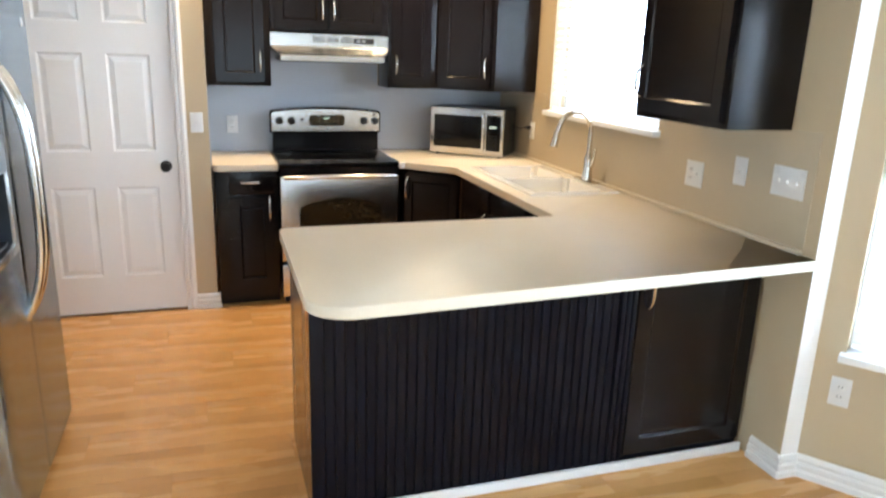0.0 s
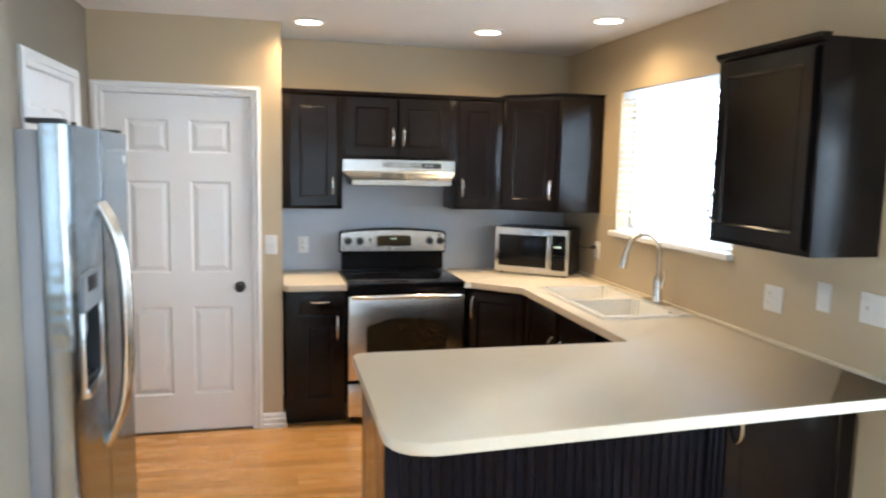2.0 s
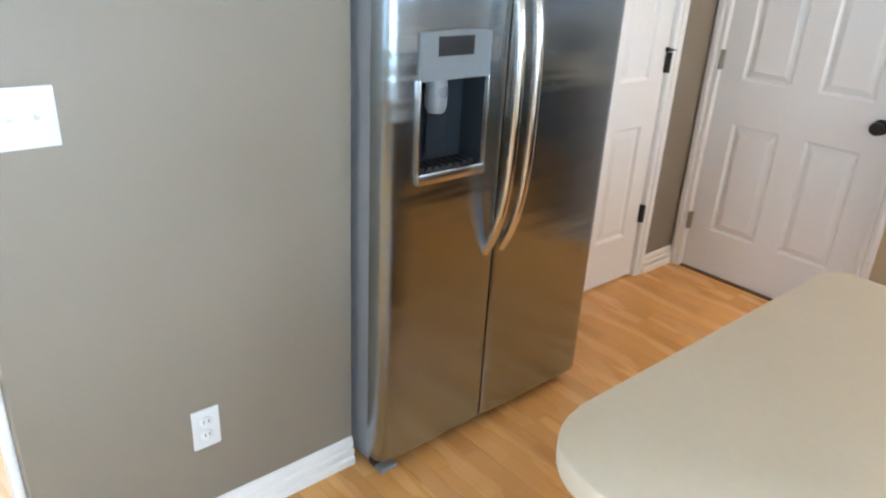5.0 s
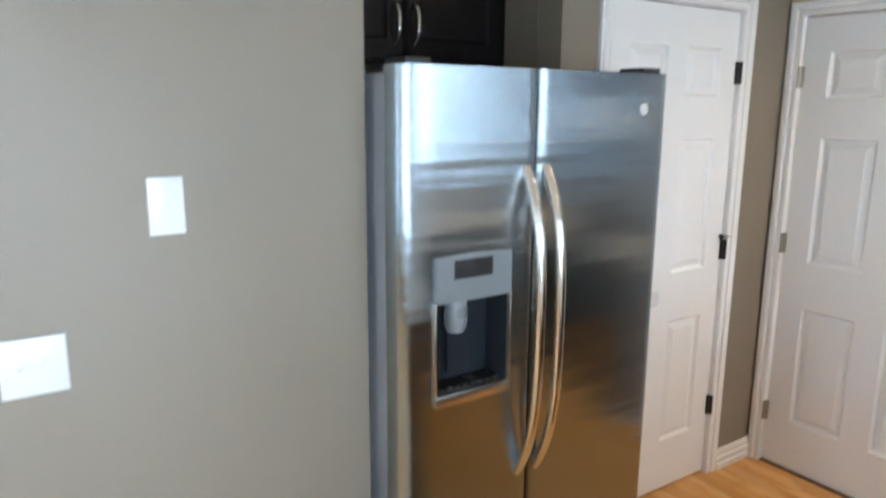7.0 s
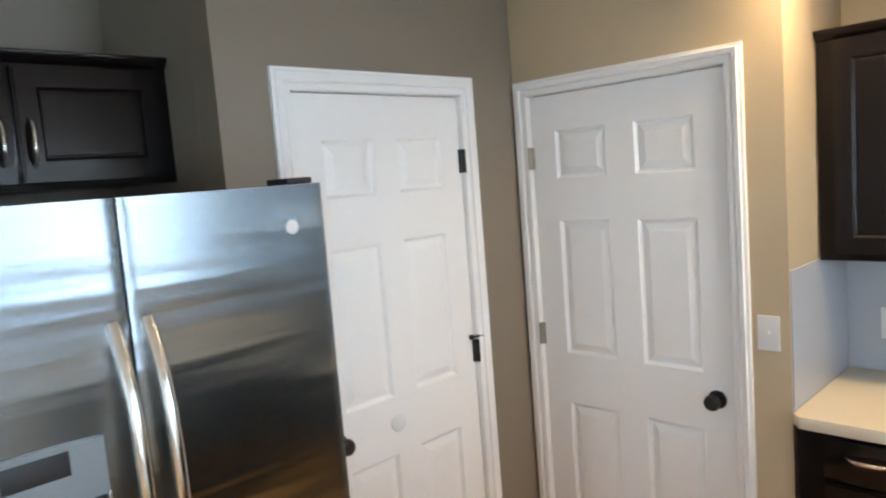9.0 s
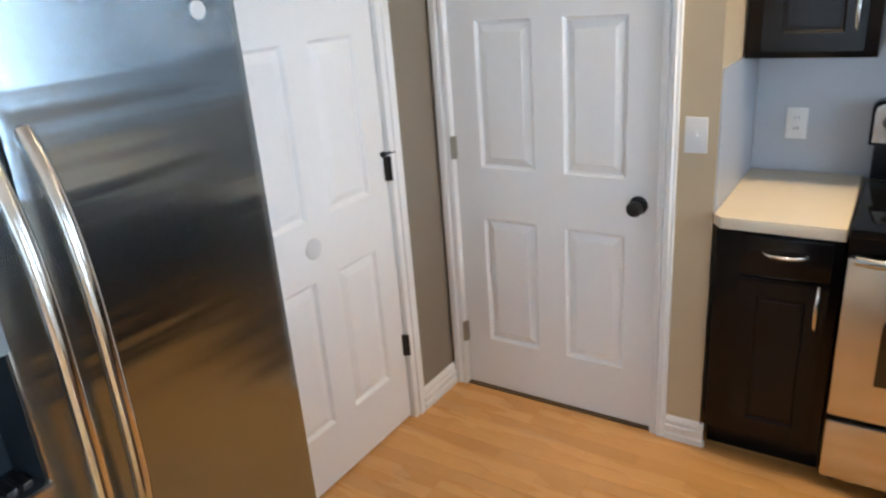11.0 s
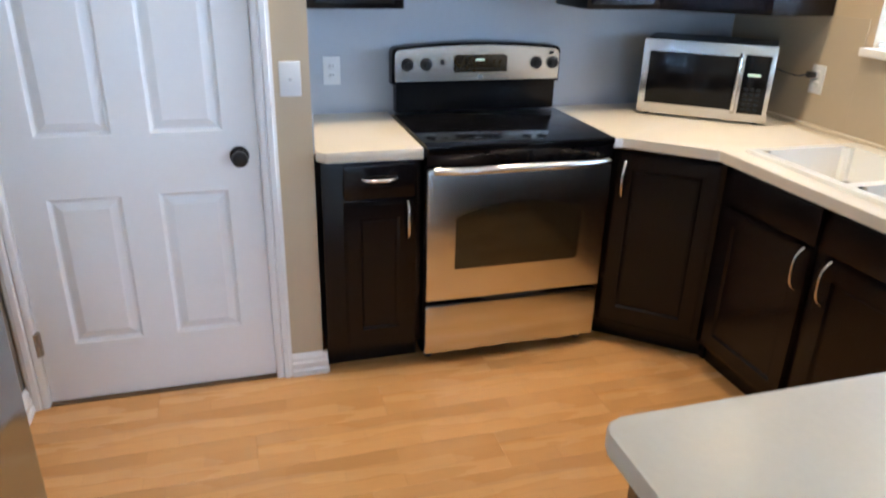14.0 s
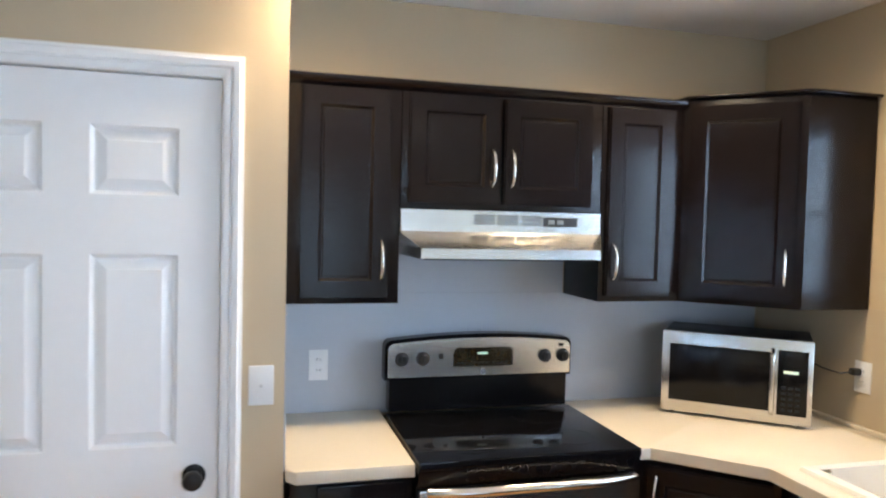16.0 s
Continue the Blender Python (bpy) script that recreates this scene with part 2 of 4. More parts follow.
def front_prism(outline, y0, y1, bevel=0.0):
    """A prism along y over an outline of (x, z)."""
    bm = bmesh.new()
    a = [bm.verts.new((x, y0, z)) for x, z in outline]
    b = [bm.verts.new((x, y1, z)) for x, z in outline]
    n = len(a)
    bm.faces.new(a)
    bm.faces.new(b[::-1])
    for i in range(n):
        bm.faces.new((a[i], b[i], b[(i + 1) % n], a[(i + 1) % n]))
    bmesh.ops.recalc_face_normals(bm, faces=bm.faces)
    if bevel:
        es = [e for e in bm.edges if abs(e.verts[0].co.y - e.verts[1].co.y) < 1e-6]
        bmesh.ops.bevel(bm, geom=es, offset=bevel, segments=2, affect="EDGES")
    return bm


def tube(pts, r, sides=10, flat=1.0, bm=None):
    bm = bm or bmesh.new()
    pts = [Vector(p) for p in pts]
    rings = []
    side = None
    for i, p in enumerate(pts):
        d = (pts[min(i + 1, len(pts) - 1)] - pts[max(i - 1, 0)]).normalized()
        if side is None:
            side = d.orthogonal().normalized()
        side = (side - d * side.dot(d)).normalized()
        up = d.cross(side)
        rr = r[i] if isinstance(r, (list, tuple)) else r
        rings.append([bm.verts.new(p + side * math.cos(a) * rr + up * math.sin(a) * rr * flat) for a in (2 * math.pi * k / sides for k in range(sides))])
    for a, b in zip(rings, rings[1:]):
        for k in range(sides):
            bm.faces.new((a[k], a[(k + 1) % sides], b[(k + 1) % sides], b[k]))
    bm.faces.new(rings[0][::-1])
    bm.faces.new(rings[-1])
    bmesh.ops.recalc_face_normals(bm, faces=bm.faces)
    return bm


def lathe(profile, axis="z", sides=24, at=(0, 0, 0)):
    """A turned shape over (radius, height); axis -y points out of a front."""
    bm = bmesh.new()
    rings = []
    for r, h in profile:
        ring = []
        for k in range(sides):
            a = 2 * math.pi * k / sides
            u, v = r * math.cos(a), r * math.sin(a)
            p = (u, v, h) if axis == "z" else (u, -h, v)
            ring.append(bm.verts.new(Vector(p) + Vector(at)))
        rings.append(ring)
    for a, b in zip(rings, rings[1:]):
        for k in range(sides):
            bm.faces.new((a[k], a[(k + 1) % sides], b[(k + 1) % sides], b[k]))
    bm.faces.new(rings[0][::-1])
    bm.faces.new(rings[-1])
    bmesh.ops.recalc_face_normals(bm, faces=bm.faces)
    return bm


def finish(name, bm, mat, smooth=True):
    crease = 0.1 if name.endswith("panel") else 0.66
    me = bpy.data.meshes.new(name)
    bm.normal_update()
    if smooth:
        for f in bm.faces:
            f.smooth = True
        for e in bm.edges:
            e.smooth = len(e.link_faces) == 2 and e.calc_face_angle(0) < crease
    bm.to_mesh(me)
    bm.free()
    me.materials.append(mat)
    return me


def part(name, bm, mat, parent, label="", m=None):
    ob = new(name, finish(name, bm, mat))
    ob.parent = parent
    if m is not None:
        ob.matrix_basis = m
    return tagged(ob, label)


def thing(name, m, label, category, group="", kind=""):
    ob = new(name)
    ob.empty_display_size = 0.1
    ob.matrix_basis = m
    return tagged(ob, label, category, group, kind)


def setting(name, bm, mat, label="", category=""):
    return tagged(new(name, finish(name, bm, mat)), label or name.replace("_", " "), category or name.split("_")[0], kind="structure")


# ---- the rooms ----
XL, XD, XR = -1.538, -1.845, 1.34          # switch wall, side-door wall, window wall
YD = -0.595                                # pantry-door wall
XC = -0.778                                # its free corner
T = 0.12


def wall_with_hole(name, mat, m, length, hole, height=CEIL, thick=T, label=""):
    """A wall along local x from 0 to length, its face at y = 0 towards -y; hole: x0, x1, z0, z1."""
    bm = bmesh.new()
    a, b, c, d = hole
    if a > 0:
        bx(bm, 0, a, 0, thick, 0, height)
    if b < length:
        bx(bm, b, length, 0, thick, 0, height)
    if c > 0:
        bx(bm, a, b, 0, thick, 0, c)
    if d < height:
        bx(bm, a, b, 0, thick, d, height)
    bmesh.ops.remove_doubles(bm, verts=bm.verts, dist=1e-5)
    ob = setting(name, bm, mat, label)
    ob.matrix_basis = m
    return ob


D1 = (-1.772, -0.965)   # pantry door leaf, x
D2 = (-1.684, -0.932)   # side door leaf, y
setting("wall_north", box(XC - T, XR + T, 0, T, 0, CEIL), M_WALL, "beige painted wall behind the range")
wall_with_hole("wall_pantry", M_WALL, pose(XD - T, YD, 0), XC - XD + T, (D1[0] - XD + T - 0.006, D1[1] - XD + T + 0.006, 0, 2.054), label="beige painted wall around the pantry door")
setting("wall_return", box(XC - T, XC, YD + T, 0, 0, CEIL), M_WALL, "beige wall return beside the base cabinet")
setting("wall_pantry_back", box(XD - T, XC - T - 0.002, 0.6, 0.7, 0, CEIL), M_WALL)
# beige walls from here to the switch wall carry shade in their colour
wall_with_hole("wall_side", M_WALL_SHADED, pose(XD, -1.930, 0, 0, 0, 90), 1.335 - 0.002, (1.930 + D2[0] - 0.006, 1.930 + D2[1] + 0.006, 0, 2.060), label="beige wall around the side door, darkened in colour for shade")
setting("wall_side_back", box(XD - 1.0, XD - 0.9, -1.83, -0.4, 0, CEIL), M_WALL_SHADED)
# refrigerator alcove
setting("wall_alcove_right", box(-2.70, XD - T - 0.002, -1.930, -1.830, 0, CEIL), M_WALL_SHADED, "beige side of the refrigerator alcove, darkened in colour for shade")
setting("wall_alcove_back", box(-2.70, -2.60, -2.834, -1.932, 0, CEIL), M_WALL_SHADED, "beige back of the refrigerator alcove, darkened in colour for shade")
setting("wall_switch", box(XL - T, XL, -3.69, -2.835, 0, CEIL), M_WALL_SHADED, "beige wall with switches beside the refrigerator, darkened in colour for shade")
setting("wall_alcove_left", box(-2.70, XL - T - 0.002, -2.935, -2.837, 0, CEIL), M_WALL_SHADED)
# window wall over the sink
WY0, WY1, WZ0, WZ1 = -2.045, -0.835, 1.270, 2.162
wall_with_hole("wall_window", M_WALL, pose(XR, -0.002, 0, 0, 0, -90), 3.108, (-WY1 - 0.002, -WY0 - 0.002, WZ0, WZ1), thick=0.16, label="beige painted wall over the sink")
# bay beside the peninsula
BA, BDIR = Vector((1.425, -3.112, 0)), Vector((0.58, -0.815, 0)).normalized()
bay_yaw = math.degrees(math.atan2(BDIR.y, BDIR.x))
BAYLEN = 1.25
# wall end at the bay, coloured white for the window light it catches
setting("bay_jamb", box(XR + 0.001, 1.50, -3.112, -3.02, 0, 2.09), M_WHITE, "bay opening jamb, whitened for the window light on it")
wall_with_hole("wall_bay_side", M_WALL, Matrix.Translation(BA) @ pose(0, 0, 0, 0, 0, bay_yaw), BAYLEN, (0.10, 1.05, 0.56, 1.98), 2.09, label="beige angled bay wall with a window")
BE = BA + BDIR * BAYLEN
wall_with_hole("wall_bay", M_WALL, pose(BE.x, BE.y, 0, 0, 0, -90), 1.7, (0.15, 1.55, 0.56, 1.98), 2.09, label="beige bay wall with a window")
setting("wall_bay_end", box(XR + 0.01, BE.x + 0.4, BE.y - 1.82, BE.y - 1.70, 0, 2.09), M_WALL)
setting("bay_ceiling", box(XR + T, BE.x + 0.3, BE.y - 1.8, -3.128, 2.09, 2.18), M_CEIL, "white lowered bay ceiling", "ceiling")
setting("wall_header", box(XR, XR + T - 0.002, -6.2, -3.128, 2.09, CEIL), M_WALL, "beige wall above the bay opening")
setting("wall_east", box(XR, XR + T, -8.5, BE.y - 1.70, 0, CEIL), M_WALL)
wall_with_hole("wall_south", M_WALL, pose(XR + T, -8.4, 0, 0, 0, 180), 6.2, (0.8, 3.2, 0.1, 2.05), label="beige wall with a wide glass door")
wall_with_hole("wall_west", M_WALL, pose(-2.66, -8.5, 0, 0, 0, 90), 5.55, (3.6, 5.4, 0.05, 2.05), label="beige living room wall with a bright glass door")
# added white strip: stands in for bright daylight on the wall's end face
setting("trim_wall_end", box(XL - T - 0.035, XL - T + 0.045, -3.712, -3.691, 0, CEIL, bevel=0.003), M_WHITE, "added white strip for the daylit end of the switch wall", "trim")
setting("ceiling", box(-2.9, XR + T, -8.5, 0.7, CEIL, CEIL + 0.1), M_CEIL, "white textured kitchen ceiling")
setting("subfloor", box(-2.9, 3.2, -8.5, 0.7, -0.12, -0.012), M_GAP, "dark floor base under the boards", "floor")

# backsplash paint, slightly proud sheets up to the wall cabinets
setting("backsplash_north", box(XC + 0.006, XR - 0.006, -0.005, -0.0005, 0.90, 1.372), M_SPLASH, "semi-gloss backsplash band behind the range, blue window light in its colour", "backsplash")
setting("backsplash_hood", box(-0.380, 0.380, -0.005, -0.0005, 1.3725, 1.69), M_SPLASH, "semi-gloss wall between range and hood, blue window light in its colour", "backsplash")
setting("backsplash_return", box(XC + 0.0005, XC + 0.005, YD + 0.004, -0.006, 0.90, 1.372), M_SPLASH, "semi-gloss backsplash on the return, blue window light in its colour", "backsplash")
for bname, y0, y1, z1 in (("backsplash_corner", -0.80, -0.006, 1.372), ("backsplash_sink", -2.095, -0.80, 1.235), ("backsplash_peninsula", -3.05, -2.095, 1.372)):
    setting(bname, box(XR - 0.004, XR - 0.0005, y0 + 0.0003, y1 - 0.0003, 0.90, z1), M_SPLASH_WARM, "semi-gloss beige backsplash band on the window wall", "backsplash")


def skirting(name, x0, y0, x1, y1, label="white moulded baseboard"):
    """Baseboard along a wall line; the room lies to the right of the way from 0 to 1."""
    a, b = Vector((x0, y0, 0)), Vector((x1, y1, 0))
    d = b - a
    prof = [(0, 0), (-0.022, 0), (-0.022, 0.024), (-0.014, 0.030), (-0.018, 0.036), (-0.018, 0.056), (-0.010, 0.062), (-0.013, 0.068), (-0.013, 0.082), (-0.004, 0.095), (0, 0.095)]
    bm = side_prism(prof, 0, d.length)
    ob = setting(name, bm, M_BASE, label, "baseboard")
    ob.matrix_basis = Matrix.Translation(a) @ pose(0, 0, 0, 0, 0, math.degrees(math.atan2(d.y, d.x)))
    return ob


skirting("baseboard_pantry", -0.900, YD, XC + 0.016, YD)
skirting("baseboard_return", XC, YD - 0.016, XC, -0.60)
skirting("baseboard_side", XD, -0.862, XD, YD)
skirting("baseboard_switch", XL, -3.69, XL, -2.836)
skirting("baseboard_window", XR, -2.95, XR, -3.128)
skirting("baseboard_jamb", XR - 0.016, -3.112, BA.x + 0.005, -3.112)
skirting("baseboard_bay", BA.x, BA.y, BE.x, BE.y)


def casing(name, w, h, m, cw=0.060, label="white moulded door casing"):
    """Door trim round an opening from x = 0 to w, face at y = 0."""
    prof = [(0, 0), (0, -0.009), (0.008, -0.014), (0.020, -0.014), (0.024, -0.009), (0.030, -0.019), (cw - 0.014, -0.022), (cw - 0.010, -0.016), (cw, -0.015), (cw, 0)]
    bm = bmesh.new()
    rings = []
    for corner in range(4):
        ring = []
        for o, y in prof:
            x, z = ((-o, 0), (-o, h + o), (w + o, h + o), (w + o, 0))[corner]
            ring.append(bm.verts.new((x, y, z)))
        rings.append(ring)
    for a, b in zip(rings, rings[1:]):
        for k in range(len(prof) - 1):
            bm.faces.new((a[k], b[k], b[k + 1], a[k + 1]))
    bm.faces.new(rings[0])
    bm.faces.new(rings[-1][::-1])
    # jamb lining inside the opening
    bx(bm, -0.001, 0.0015, 0.0, 0.11, 0, h)
    bx(bm, w - 0.0015, w + 0.001, 0.0, 0.11, 0, h)
    bx(bm, 0.0015, w - 0.0015, 0.0, 0.11, h - 0.0015, h + 0.001)
    bmesh.ops.recalc_face_normals(bm, faces=bm.faces)
    ob = setting(name, bm, M_WHITE, label, "door casing")
    ob.matrix_basis = m
    return ob


def ring_panel(x0, x1, z0, z1, y=0.0, deep=0.010, lip=0.010, flat=0.006, slope=0.032, field=0.003):
    """A moulded raised panel that fills an opening in a door whose face is at y."""
    bm = bmesh.new()
    rings = []
    for inset, dy in ((0, 0), (lip, deep), (lip + flat, deep), (lip + flat + slope, field)):
        rings.append([bm.verts.new(p) for p in ((x0 + inset, y + dy, z0 + inset), (x1 - inset, y + dy, z0 + inset), (x1 - inset, y + dy, z1 - inset), (x0 + inset, y + dy, z1 - inset))])
    for a, b in zip(rings, rings[1:]):
        for k in range(4):
            bm.faces.new((a[k], a[(k + 1) % 4], b[(k + 1) % 4], b[k]))
    bm.faces.new(rings[-1])
    return bm


def leaf_frame(w, h, cols, rows, thick, y=0.0, z0=0.0):
    """Stiles and rails round the openings cols x rows, as one moulded slab with a closed back."""
    bm = bmesh.new()
    xs = [0.0] + [v for c in cols for v in c] + [w]
    zs = [z0] + [v for r in rows for v in r] + [z0 + h]
    grid = {}

    def v(i, k):
        if (i, k) not in grid:
            grid[i, k] = bm.verts.new((xs[i], y, zs[k]))
        return grid[i, k]
    for i in range(len(xs) - 1):
        for k in range(len(zs) - 1):
            if not (i % 2 == 1 and k % 2 == 1):
                bm.faces.new((v(i, k), v(i + 1, k), v(i + 1, k + 1), v(i, k + 1)))
    e = 0.003
    ring = [(0, 0), (w, 0), (w, h), (0, h)]
    back = [bm.verts.new((x, y + thick, z0 + z)) for x, z in ring]
    bm.faces.new(back[::-1])
    nx, nz = len(xs) - 1, len(zs) - 1
    edges = [[v(i, 0) for i in range(nx + 1)], [v(nx, k) for k in range(nz + 1)], [v(i, nz) for i in range(nx, -1, -1)], [v(0, k) for k in range(nz, -1, -1)]]
    for s in range(4):
        bm.faces.new([back[s]] + [back[(s + 1) % 4]] + edges[s][::-1])
    bmesh.ops.recalc_face_normals(bm, faces=bm.faces)
    return bm


def six_panel_door(name, m, w, label, hinge_right, hinge_mat, hinge_zs, knob_x=None, h=2.036):
    d = thing(name, m, label, "door", kind="structure")
    s = 0.113 * w / 0.8
    mid = 0.117 * w / 0.8
    pw = (w - 2 * s - mid) / 2
    cols = ((s, s + pw), (w - s - pw, w - s))
    rows = ((0.240, 0.785), (0.995, 1.545), (1.712, 1.904))
    leaf = part("door_leaf", leaf_frame(w, h, cols, rows, 0.035, 0, 0.010), M_WHITE, d)
    for a, b in cols:
        for c, e in rows:
            part("door_panel", ring_panel(a, b, c, e, 0, 0.013, 0.011, 0.006, 0.026, 0.002), M_WHITE, leaf)
    if knob_x is not None:
        prof = [(0.033, 0.0), (0.033, 0.006), (0.013, 0.010), (0.011, 0.026), (0.020, 0.032), (0.0275, 0.042), (0.0285, 0.052), (0.024, 0.062), (0.012, 0.067)]
        part("door_knob", lathe(prof, "y", 28, (knob_x, 0, 0.905)), M_IRON, d, "dark bronze round knob")
    hx = w + 0.004 if hinge_right else -0.004
    for z in hinge_zs:
        bm = tube([(hx, -0.017, z - 0.045), (hx, -0.017, z + 0.045)], 0.008, 10)
        bx(bm, hx - 0.014, hx + 0.014, -0.0165, 0.003, z - 0.045, z + 0.045)
        part("hinge", bm, hinge_mat, d, "door hinge")
    return d


six_panel_door("door_1", pose(D1[0], YD + 0.012, 0), D1[1] - D1[0], "closed white six-panel pantry door with a dark knob", False, M_BRASS, (0.26, 1.07, 1.80), D1[1] - D1[0] - 0.066, 2.036)
casing("door_casing_1", D1[1] - D1[0] + 0.008, 2.052, pose(D1[0] - 0.004, YD, 0))
door_two = six_panel_door("door_2", pose(XD - 0.012, D2[0], 0, 0, 0, 90), D2[1] - D2[0], "closed white six-panel side door with black hinges", True, M_IRON, (0.34, 1.065, 1.81), 0.062, 2.042)
casing("door_casing_2", D2[1] - D2[0] + 0.008, 2.058, pose(XD, D2[0] - 0.004, 0, 0, 0, 90), 0.068)
dw = D2[1] - D2[0]
bm = tube([(dw - 0.030, -0.022, 1.125), (dw + 0.035, -0.020, 1.120)], 0.006, 8)
tube([(dw - 0.038, -0.022, 1.1255), (dw - 0.028, -0.022, 1.1248)], 0.011, 10, bm=bm)
tube([(dw + 0.033, -0.020, 1.1205), (dw + 0.042, -0.020, 1.1195)], 0.010, 10, bm=bm)
part("hinge_stop", bm, M_IRON, door_two, "dark hinge-pin door stop")
part("bumper", lathe([(0.036, 0), (0.036, 0.004), (0.030, 0.008), (0.010, 0.009)], "y", 24, (0.33, 0, 0.90)), M_PLATE, door_two, "round white bumper pad")
setting("door_sill", box(D1[0] - 0.002, D1[1] + 0.002, YD - 0.004, YD + 0.09, -0.012, 0.006), M_GAP, "worn dark threshold under the pantry door", "threshold")


# ---- windows with blinds ----
def window(name, m, w, z0, z1, depth, label, sill_over=0.02, sill_deep=0.045, slats=True):
    """Local x along the wall, y = 0 the wall's face, +y outwards."""
    win = thing(name, m, label, "window", kind="structure")
    h = z1 - z0
    bm = bmesh.new()
    f, yo = 0.045, depth - 0.045
    for a in ((0, f, z0, z1), (w - f, w, z0, z1), (f, w - f, z0, z0 + f), (f, w - f, z1 - f, z1), (f, w - f, z0 + h / 2 - 0.02, z0 + h / 2 + 0.02)):
        bx(bm, a[0] + 0.0015, a[1] - 0.0015, yo, yo + 0.04, a[2] + 0.0015, a[3] - 0.0015, bevel=0.003)
    part("window_frame", bm, M_WHITE, win, "white vinyl sash frame")
    for a, b in ((z0 + f, z0 + h / 2 - 0.02), (z0 + h / 2 + 0.02, z1 - f)):
        pane = part("pane", box(f, w - f, yo + 0.018, yo + 0.022, a, b), M_GLASS, win)
        pane.visible_shadow = False
    part("window_sill", box(-sill_over, w + sill_over, -sill_deep, depth - 0.05, z0 - 0.030, z0 + 0.002, bevel=0.006), M_WHITE, win, "white painted window sill")
    bl = thing("window_blind", m, "lowered white slatted blind, slats open", "blind", "window blinds")
    part("head_rail", box(0.008, w - 0.008, 0.012, 0.058, z1 - 0.048, z1 - 0.006, bevel=0.003), M_BLIND, bl)
    n = int((h - 0.10) / 0.042)
    slat = None
    for i in range(n):
        z = z1 - 0.07 - i * 0.042
        if slat is None:
            pr = [(0.012, -0.004), (0.024, 0.002), (0.036, 0.004), (0.048, 0.002), (0.060, -0.004), (0.060, -0.001), (0.048, 0.005), (0.036, 0.007), (0.024, 0.005), (0.012, -0.001)]
            slat = part("slat", side_prism(pr, 0.010, w - 0.010), M_BLIND, bl, m=pose(0, 0, z))
        else:
            s2 = slat.copy()
            scene.collection.objects.link(s2)
            s2.matrix_basis = pose(0, 0, z)
    part("bottom_rail", box(0.010, w - 0.010, 0.014, 0.058, z0 + 0.006, z0 + 0.022, bevel=0.003), M_BLIND, bl)
    for x in (0.12, w - 0.12):
        part("ladder_cord", tube([(x, 0.011, z0 + 0.02), (x, 0.011, z1 - 0.04)], 0.0014, 6), M_BLIND, bl)
    return win


window("window_1", pose(XR, WY1, 0, 0, 0, -90), WY1 - WY0, WZ0, WZ1, 0.15, "bright kitchen window over the sink")
window("window_2", Matrix.Translation(BA) @ pose(0, 0, 0, 0, 0, bay_yaw) @ pose(0.10, 0, 0), 0.95, 0.56, 1.98, 0.11, "bright angled bay window")
window("window_3", pose(BE.x, BE.y - 0.15, 0, 0, 0, -90), 1.40, 0.56, 1.98, 0.11, "bright bay window in the dining nook")
gd = thing("door_3", pose(XR + T - 0.8, -8.4, 0, 0, 0, 180), "wide glass patio door", "door", kind="structure")
bm = bmesh.new()
for a in ((0, 0.07, 0.1, 2.05), (1.165, 1.235, 0.1, 2.05), (2.33, 2.4, 0.1, 2.05)):
    bx(bm, a[0] + 0.002, a[1] - 0.002, 0.03, 0.08, a[2], a[3])
for a in ((0.07, 1.165), (1.235, 2.33)):
    bx(bm, a[0], a[1], 0.03, 0.08, 0.1, 0.18)
    bx(bm, a[0], a[1], 0.03, 0.08, 1.98, 2.05)
part("door_frame", bm, M_WHITE, gd)
for a in ((0.07, 1.165), (1.235, 2.33)):
    pane = part("pane", box(a[0], a[1], 0.053, 0.057, 0.18, 1.98), M_GLASS, gd)
    pane.visible_shadow = False

gw = thing("door_4", pose(-2.66, -4.9, 0, 0, 0, 90), "bright white-framed glass door in the living room", "door", kind="structure")
bm = bmesh.new()
for a in ((0, 0.09), (0.86, 0.94), (1.71, 1.8)):
    bx(bm, a[0] + 0.002, a[1] - 0.002, 0.03, 0.08, 0.052, 2.048)
for a in ((0.09, 0.86), (0.94, 1.71)):
    bx(bm, a[0], a[1], 0.03, 0.08, 0.052, 0.20)
    bx(bm, a[0], a[1], 0.03, 0.08, 1.95, 2.048)
part("door_frame", bm, M_WHITE, gw)
for a in ((0.09, 0.86), (0.94, 1.71)):
    pane = part("pane", box(a[0], a[1], 0.053, 0.057, 0.20, 1.95), M_GLASS, gw)
    pane.visible_shadow = False

# ---- outdoors ----
tagged(new("ground", finish("ground", box(-200, 200, -200, 200, -0.5, -0.3), M_GRASS)), "green lawn outside the windows", "ground", kind="structure")


# ---- cabinets ----
def bow_handle(x, z, length, upright=True, y=-0.020, out=0.030, r=0.0055):
    pts = []
    n = 12
    for i in range(n + 1):
        u = i / n
        s = (u - 0.5) * length
        o = out * (1 - (2 * u - 1) ** 4)
        pts.append((x, y - o, z + s) if upright else (x + s, y - o, z))
    return tube(pts, [r * (1.15 if i in (0, n) else 0.85 + 0.35 * math.sin(math.pi * i / n)) for i in range(n + 1)], 10)


